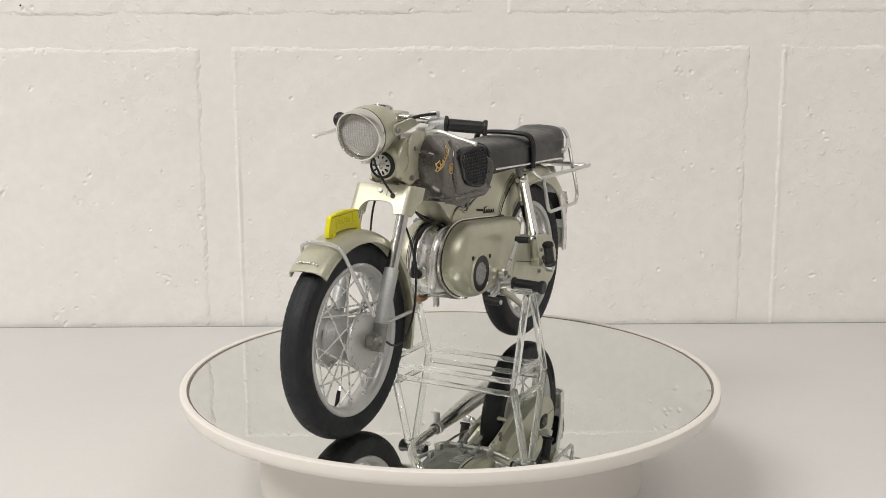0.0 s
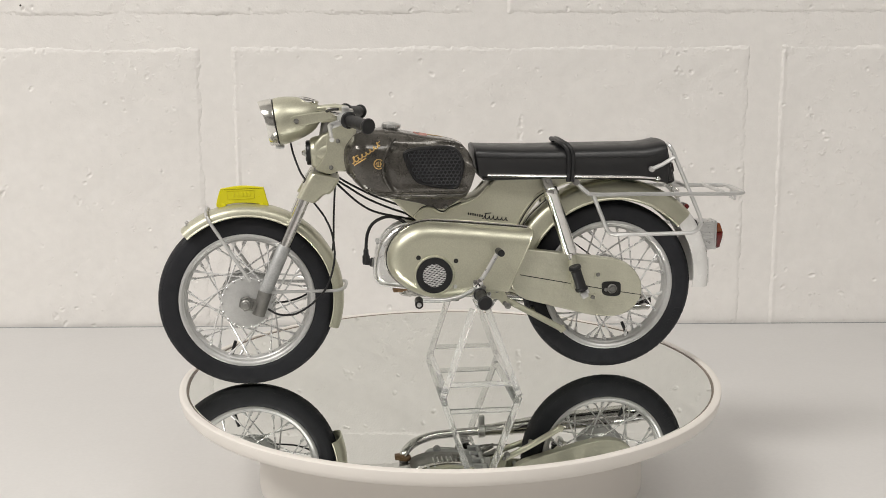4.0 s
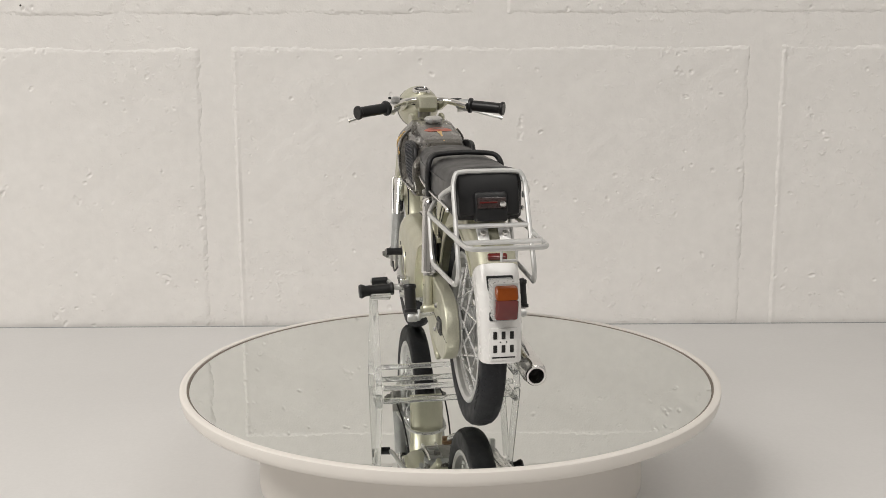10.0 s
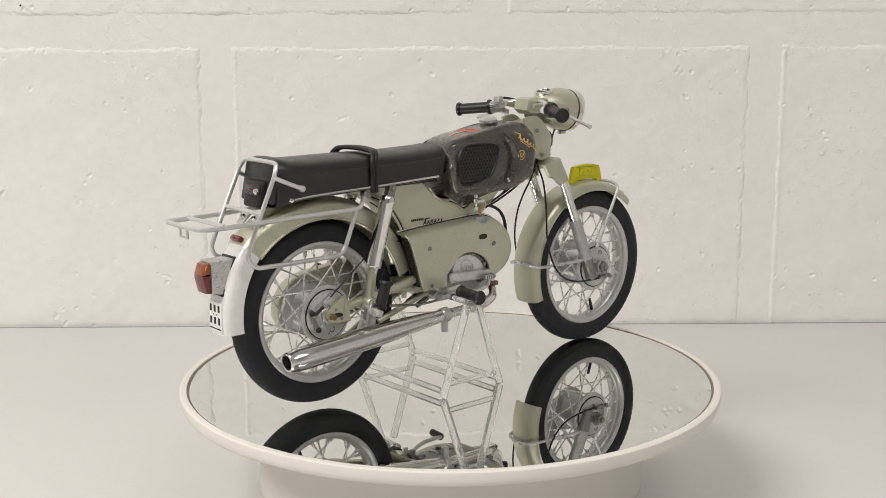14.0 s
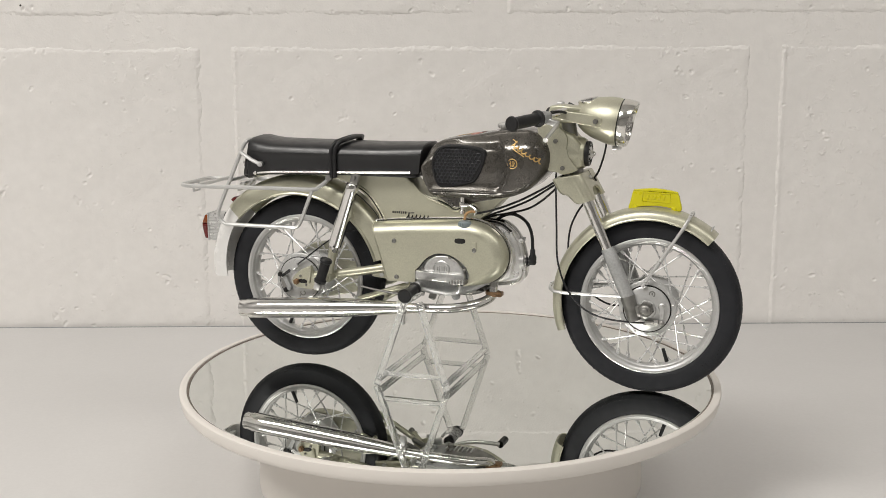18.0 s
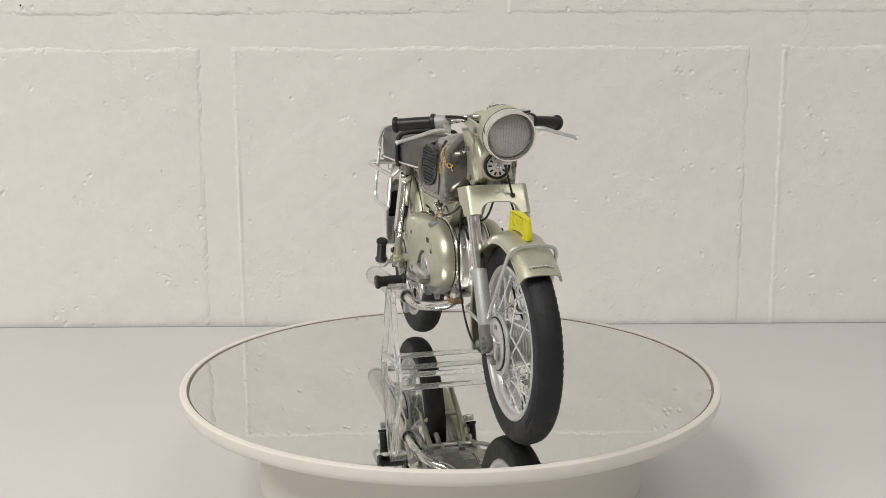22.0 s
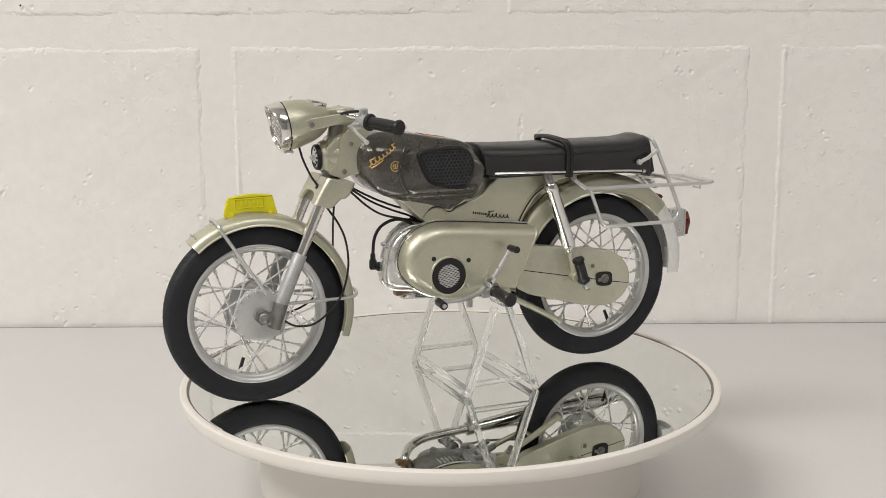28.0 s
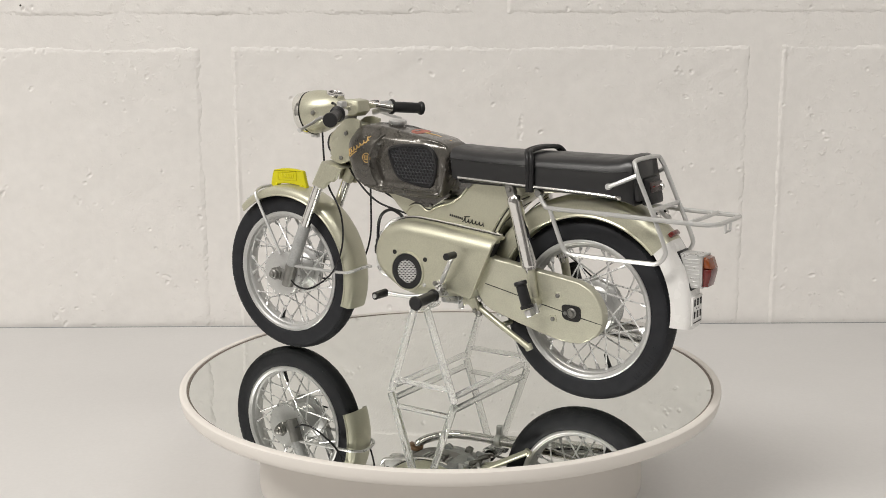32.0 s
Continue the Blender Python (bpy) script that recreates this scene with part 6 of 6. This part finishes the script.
def hub_details():
    c = V((FW[0], 0, FW[1]))
    part("brake_plate", lathe([(0, 0), (8.1, 0), (8.1, 0.6), (7.4, 1.0), (2.2, 1.5), (0, 1.5)], (c.x, -7.0, c.z), (0, -1, 0), 40), M_RIM, FHUB, "silver brake plate")
    part("plate_boss", lathe([(0, 0), (3.4, 0), (3.2, 0.5), (2.4, 0.7), (0, 0.7)], (c.x, -8.6, c.z), (0, -1, 0), 24), M_ALU, FHUB)
    part("plate_mark", lathe([(0.75, 0), (1.15, 0), (1.15, 0.25), (0.75, 0.25)], (c.x + 1.8, -7.95, c.z + 5.6), (0, -1, 0), 20, closed=True), M_STEEL, FHUB, "moulded round mark")
    part("mark_bar", box((c.x + 1.8, -8.05, c.z + 5.6), (0.5, 0.3, 1.0), 0.1), M_STEEL, FHUB)
    part("arm_pivot", lathe([(0, 0), (1.3, 0), (1.3, 1.4), (0.9, 1.7), (0.6, 1.7), (0.6, 2.1), (0, 2.1)], (c.x + 5.5, -7.9, c.z + 1.4), (0, -1, 0), 16), M_ALU, FHUB)
    part("ring_nut", lathe([(0.9, 0), (1.5, 0), (1.5, 0.5), (0.9, 0.5)], (c.x - 0.1, -9.6, c.z - 0.5), (0, -1, 0), 18, closed=True), M_ALU, FHUB)
    part("brake_seam", lathe([(8.12, 0), (8.55, 0), (8.55, 0.35), (8.12, 0.35)], (c.x, -6.95, c.z), (0, -1, 0), 40, closed=True), M_DARK, FHUB, "dark gap round the brake plate")
    part("brake_arm", prism([(79.2, 33.8), (81.0, 33.8), (80.9, 27.6), (79.6, 27.6)], -8.8, -9.7, 0.2), M_ALU, FHUB, "brake arm")
    part("cable_end", rod((74.4, -9.7, 28.1), (77.4, -9.6, 28.1), 0.75, seg=8), M_STEEL, FHUB)
    part("cable_nut", rod((77.6, -9.5, 28.1), (79.0, -9.5, 28.1), 1.05, seg=6), M_STEEL, FHUB, "dark adjuster nut")
    part("arm_clamp", lathe([(0, 0), (1.0, 0), (1.0, 1.2), (0.6, 1.5), (0, 1.5)], (80.3, -9.4, 28.1), (0, -1, 0), 8), M_STEEL, FHUB)
    part("plate_screw", bolt((c.x - 0.4, -8.3, c.z - 4.9), 0.8, 0.5, (0, -1, 0)), M_STEEL, FHUB)
    for k in range(14):
        a = 2 * math.pi * (k + 0.5) / 14
        part("rivet", lathe([(0.5, -0.2), (0.45, 0.15), (0.2, 0.3), (0, 0.3)], (c.x + 9.25 * math.cos(a), -6.95, c.z + 9.25 * math.sin(a)), (0, -1, 0), 8), M_SILVER, FHUB)
    part("hub_cap", lathe([(9.4, -0.7), (9.3, -0.2), (8.6, 0.1), (6.6, 0.3), (2.6, 0.6), (0, 0.6)], (c.x, 7.2, c.z), (0, 1, 0), 48), M_RIM, FHUB, "plain silver hub cap")
    rivet = None
    for k in range(18):
        a = 2 * math.pi * k / 18
        if rivet is None:
            rivet = part("rivet", lathe([(0.55, -0.3), (0.5, 0.15), (0.25, 0.35), (0, 0.35)], (c.x + 9.0, 7.2, c.z), (0, 1, 0), 8), M_SILVER, FHUB)
        else:
            pivot = Matrix.Translation((c.x * MM, 0, c.z * MM))
            again(rivet, FHUB, pivot @ Matrix.Rotation(a, 4, "Y") @ pivot.inverted())
    part("axle", rod((c.x, -13.6, c.z), (c.x, 13.2, c.z), 0.9, seg=12), M_STEEL, FHUB)
    c = V((RW[0], 0, RW[1]))
    part("brake_plate", lathe([(0, 0), (8.4, 0), (8.4, 0.6), (7.4, 1.0), (2.2, 1.4), (0, 1.4)], (c.x, -7.0, c.z), (0, -1, 0), 40), M_SILVER, RHUB, "silver brake plate")
    part("brake_seam", lathe([(8.42, 0), (8.75, 0), (8.75, 0.3), (8.42, 0.3)], (c.x, -7.1, c.z), (0, -1, 0), 40, closed=True), M_DARK, RHUB, "dark gap round the brake plate")
    part("plate_boss", lathe([(0, 0), (3.2, 0), (3.0, 0.6), (0, 0.7)], (c.x, -8.4, c.z), (0, -1, 0), 20), M_ALU, RHUB)
    part("arm_pivot", lathe([(0, 0), (1.2, 0), (1.2, 1.4), (0, 1.6)], (c.x - 6.2, -8.0, c.z + 1.4), (0, -1, 0), 8), M_ALU, RHUB)
    lever = part("brake_lever", prism(smooth_outline([(c.x - 8.2, c.z + 2.4), (c.x - 6.6, c.z + 2.6), (c.x - 4.2, c.z - 3.8), (c.x - 4.9, c.z - 5.0), (c.x - 6.2, c.z - 4.2)], 3), -8.6, -9.4, 0.2), M_STEEL, RHUB, "dark steel brake lever")
    for x, z in ((c.x - 7.4, c.z + 1.8), (c.x - 5.1, c.z - 4.2)):
        part("lever_bolt", bolt((x, -9.4, z), 1.0, 0.9, (0, -1, 0)), M_DARK, lever)
    for x, z in ((c.x + 1.6, c.z + 1.9), (c.x + 3.9, c.z - 1.4), (c.x + 5.4, c.z + 1.8)):
        part("plate_screw", bolt((x, -10.4, z), 0.55, 0.5, (0, -1, 0)), M_STEEL, RHUB)
    part("plate_mark", lathe([(0.75, 0), (1.15, 0), (1.15, 0.25), (0.75, 0.25)], (c.x + 1.4, -7.95, c.z - 5.2), (0, -1, 0), 20, closed=True), M_STEEL, RHUB, "moulded round mark")
    for k in range(14):
        a = 2 * math.pi * (k + 0.5) / 14
        part("rivet", lathe([(0.5, -0.2), (0.45, 0.15), (0.2, 0.3), (0, 0.3)], (c.x + 9.25 * math.cos(a), -6.95, c.z + 9.25 * math.sin(a)), (0, -1, 0), 8), M_SILVER, RHUB)
    part("axle", rod((c.x, -10.0, c.z), (c.x, 11.4, c.z), 0.9, seg=12), M_STEEL, RHUB)


for build, dx, dz in ((front_guard, -0.4, 0.6), (fork, 0.1, 0.5), (headlamp, 0.2, -0.35), (bars, 0.5, -0.7), (tank, 0.0, 0.0), (seat, 0.2, 0.0), (rear_guard, -1.0, -0.4),
                      (rack, 0.0, 0.0), (frame_body, 0.3, 0.0), (chaincase, 0.4, 0.0), (engine, 0.5, 0.3), (cables, 0.1, 0.3), (hub_details, 0.0, 0.0)):
    SHIFT = Vector((dx, -0.7 if build in (bars, rear_guard) else 0.0, dz))
    build()
SHIFT = Vector((0, 0, 0))


# ---- the clear stand under the footrests ----
def stand():
    s = empty("display_stand", "clear acrylic trestle stand under the model's footrests", "display stand")

    def bar(a, b, wide, thick, name):
        bm = box((0, 0, 0), (wide, thick, (b - a).length), 0.35)
        d = (b - a).normalized()
        bmesh.ops.transform(bm, matrix=Matrix.Translation((a + b) / 2) @ Matrix.Rotation(math.atan2(d.x, d.z), 4, "Y"), verts=bm.verts)
        part(name, bm, M_ACRYL, s)

    for y, y0, y1 in ((-23.4, -24.6, -17.4), (27.2, 21.4, 28.6)):
        for x0, x1 in ((-21.4, -9.9), (6.0, -4.6)):
            bar(V((x0, y, 0.2)), V((x1, y, 32.4)), 2.2, 2.3, "upright")
        bar(V((-18.6, y, 4.9)), V((3.6, y, 4.9)), 1.7, 1.9, "foot_rail")
        # trough under the footrest
        arc = [radians(195 + 150 * k / 12) for k in range(13)]
        line = [(-8.6 + 3.7 * math.cos(a), 35.7 + 3.5 * math.sin(a)) for a in arc] + [(-8.6 + 2.6 * math.cos(a), 35.7 + 2.55 * math.sin(a)) for a in reversed(arc)]
        part("saddle", prism(line, y0, y1, 0.15, 1), M_ACRYL, s, "curved clear trough")
    for x in (-20.6, 5.2):
        part("cross_rail", box((x, 1.9, 2.4), (2.0, 47.8, 1.9), 0.4), M_ACRYL, s)
    return s


STAND = stand()


# ---- the block wall: faces with pits and rounded rims ----
def block_mesh(name, w, h, nx, nz, pits, seed):
    """One painted block, w by h metres, its face towards -y, with pits and a wavy face."""
    rng = random.Random(seed)
    holes = [(rng.uniform(0.004, w - 0.004), rng.uniform(0.003, h - 0.003), rng.choice((0.0003, 0.0004, 0.0004, 0.0005, 0.0008)) * rng.uniform(0.7, 1.3), rng.uniform(0.7, 1.4), rng.uniform(0, 3.14), rng.choice((0.3, 0.5, 0.9))) for _ in range(pits)]
    # chips along the rims
    for _ in range(pits // 2):
        x, z = rng.uniform(0, w), rng.choice((0.0, h)) + rng.gauss(0, 0.0035)
        if rng.random() < 0.35:
            x, z = rng.choice((0.0, w)) + rng.gauss(0, 0.0025), rng.uniform(0, h)
        holes.append((x, z, rng.uniform(0.0004, 0.0010), rng.uniform(0.7, 1.5), rng.uniform(0, 3.14), rng.choice((0.3, 0.5, 0.9))))
    # scars: broken rows of deeper pits
    for _ in range(pits // 40):
        cx, cz, a = rng.uniform(0.02, w - 0.02), rng.uniform(0.015, h - 0.015), rng.uniform(0.6, 2.6)
        for k in range(rng.randint(4, 12)):
            f = rng.gauss(0, 0.0042)
            holes.append((cx + f * math.cos(a) + rng.gauss(0, 0.0012), cz + f * math.sin(a) + rng.gauss(0, 0.0012), rng.uniform(0.0004, 0.0010), rng.uniform(0.8, 1.6), a + rng.gauss(0, 0.6), rng.uniform(0.3, 0.8)))
    xs = np.linspace(0, w, nx)
    zs = np.linspace(0, h, nz)
    X, Z = np.meshgrid(xs, zs)
    edge = np.minimum(np.minimum(X, w - X), np.minimum(Z, h - Z))
    ph = rng.uniform(0, 6)
    worn = 0.45 + 0.3 * np.sin(23 * (X + Z) + ph) + 0.25 * np.sin(61 * (X - Z) + 2 * ph)
    ragged = edge + 0.0005 * np.sin(410 * X + 3 * np.sin(270 * Z)) * np.sin(530 * Z + 2 * np.sin(350 * X)) + 0.0003 * np.sin(1300 * (X + 1.3 * Z) + ph) * np.sin(1700 * (Z - 0.6 * X))
    Y = 0.00150 * np.clip(worn, 0.8, 1) * np.clip(1 - ragged / 0.0034, 0, 1.2) ** 1.7
    # bead of paint along the left rim
    Y -= 0.0010 * np.clip(worn, 0.35, 1) * np.exp(-((X - 0.0026) / 0.0013) ** 2)
    for k, (fx, fz) in enumerate(((11, 17), (29, 23), (61, 53))):
        ph = rng.uniform(0, 6)
        Y += 0.00028 / (k + 1) * np.sin(fx * X * 6.28 + ph + 2.0 * np.sin(fz * Z * 3.1 + ph)) * np.cos(fz * Z * 6.28 + 1.7 * ph)
    for x, z, r, asp, a, deep in holes:
        i0, i1 = np.searchsorted(xs, (x - 4 * r * max(asp, 1), x + 4 * r * max(asp, 1)))
        j0, j1 = np.searchsorted(zs, (z - 4 * r * max(asp, 1), z + 4 * r * max(asp, 1)))
        dx, dz = X[j0:j1, i0:i1] - x, Z[j0:j1, i0:i1] - z
        u = (dx * math.cos(a) + dz * math.sin(a)) / asp
        v_ = (-dx * math.sin(a) + dz * math.cos(a)) * min(asp, 1.3)
        q = (u * u + v_ * v_) / (r * r)
        Y[j0:j1, i0:i1] += deep * r * np.exp(-q) - 0.12 * deep * r * np.exp(-(np.sqrt(q) - 1.8) ** 2 * 2)
    verts = np.stack([X.ravel(), Y.ravel(), Z.ravel()], 1).tolist()
    n = len(verts)
    back = [(x, 0.02, z) for x, z in ((0, 0), (w, 0), (w, h), (0, h))]
    faces = [(j * nx + i, j * nx + i + 1, (j + 1) * nx + i + 1, (j + 1) * nx + i) for j in range(nz - 1) for i in range(nx - 1)]
    faces += [tuple([n, n + 1] + list(range(nx - 1, -1, -1))), tuple([n + 1, n + 2] + [j * nx + nx - 1 for j in range(nz - 1, -1, -1)]),
              tuple([n + 2, n + 3] + [(nz - 1) * nx + i for i in range(nx)]), tuple([n + 3, n] + [j * nx for j in range(nz)])]
    me = bpy.data.meshes.new(name)
    me.from_pydata(verts + back, [], faces)
    me.polygons.foreach_set("use_smooth", [True] * len(me.polygons))
    me.set_sharp_from_angle(angle=radians(60))
    me.materials.append(M_WALL)
    return me


def block_wall():
    bw, bh, joint = 0.3000, 0.1720, 0.0165
    mw, mh = bw + joint, bh + 0.0165
    top = MIRROR + 0.1180              # upper rim of the row behind the model
    x0 = -0.1224                       # left rim of the block behind the model
    near = [block_mesh("block", bw, bh, 600, 344, 450, k) for k in (3, 8, 21)]
    plain = block_mesh("block", bw, bh, 24, 16, 0, 5)
    wall = bpy.data.objects["wall_north"]
    n = 0
    for row in range(-5, 8):
        z = top - bh + row * mh
        for col in range(-6, 7):
            x = x0 + col * mw + (-0.5 * mw if row % 2 else 0)
            if x + bw > 2.19 or x < -2.19 or z < 0.0 or z + bh > 2.48:
                continue
            close = row in (0, 1) and -1.0 < x + bw / 2 < 1.0 and abs(x + bw / 2) < 0.5
            me = near[n % len(near)] if close else plain
            n += close
            ob = new("block", me)
            ob.parent = wall
            ob.matrix_basis = pose(x, WALL, z)


block_wall()


def wall_pit():
    """A small dark pit in the painted wall, over the table."""
    rings = [(0.6, 0.0), (0.42, -0.12), (0.25, 0.2), (0, 0.3)]
    part("pit", lathe(rings, (-239.9, WALL * 1000 - 0.12, (MIRROR + 0.1412) * 1000), (0, 1, 0), 10), M_DARK, bpy.data.objects["wall_north"])


wall_pit()


def motions():
    """The platter turns clockwise; the model and its stand ride on it."""
    rows = [i * 0.5 for i in range(65)]
    walk(PLATTER, [(t, pose(0, 0, 0, 0, 0, heading(t))) for t in rows])
    for ob in (bike, STAND):
        walk(ob, [(t, pose(0, 0, MIRROR, 0, 0, heading(t)) @ pose(0, 0.0023, 0)) for t in rows])


motions()
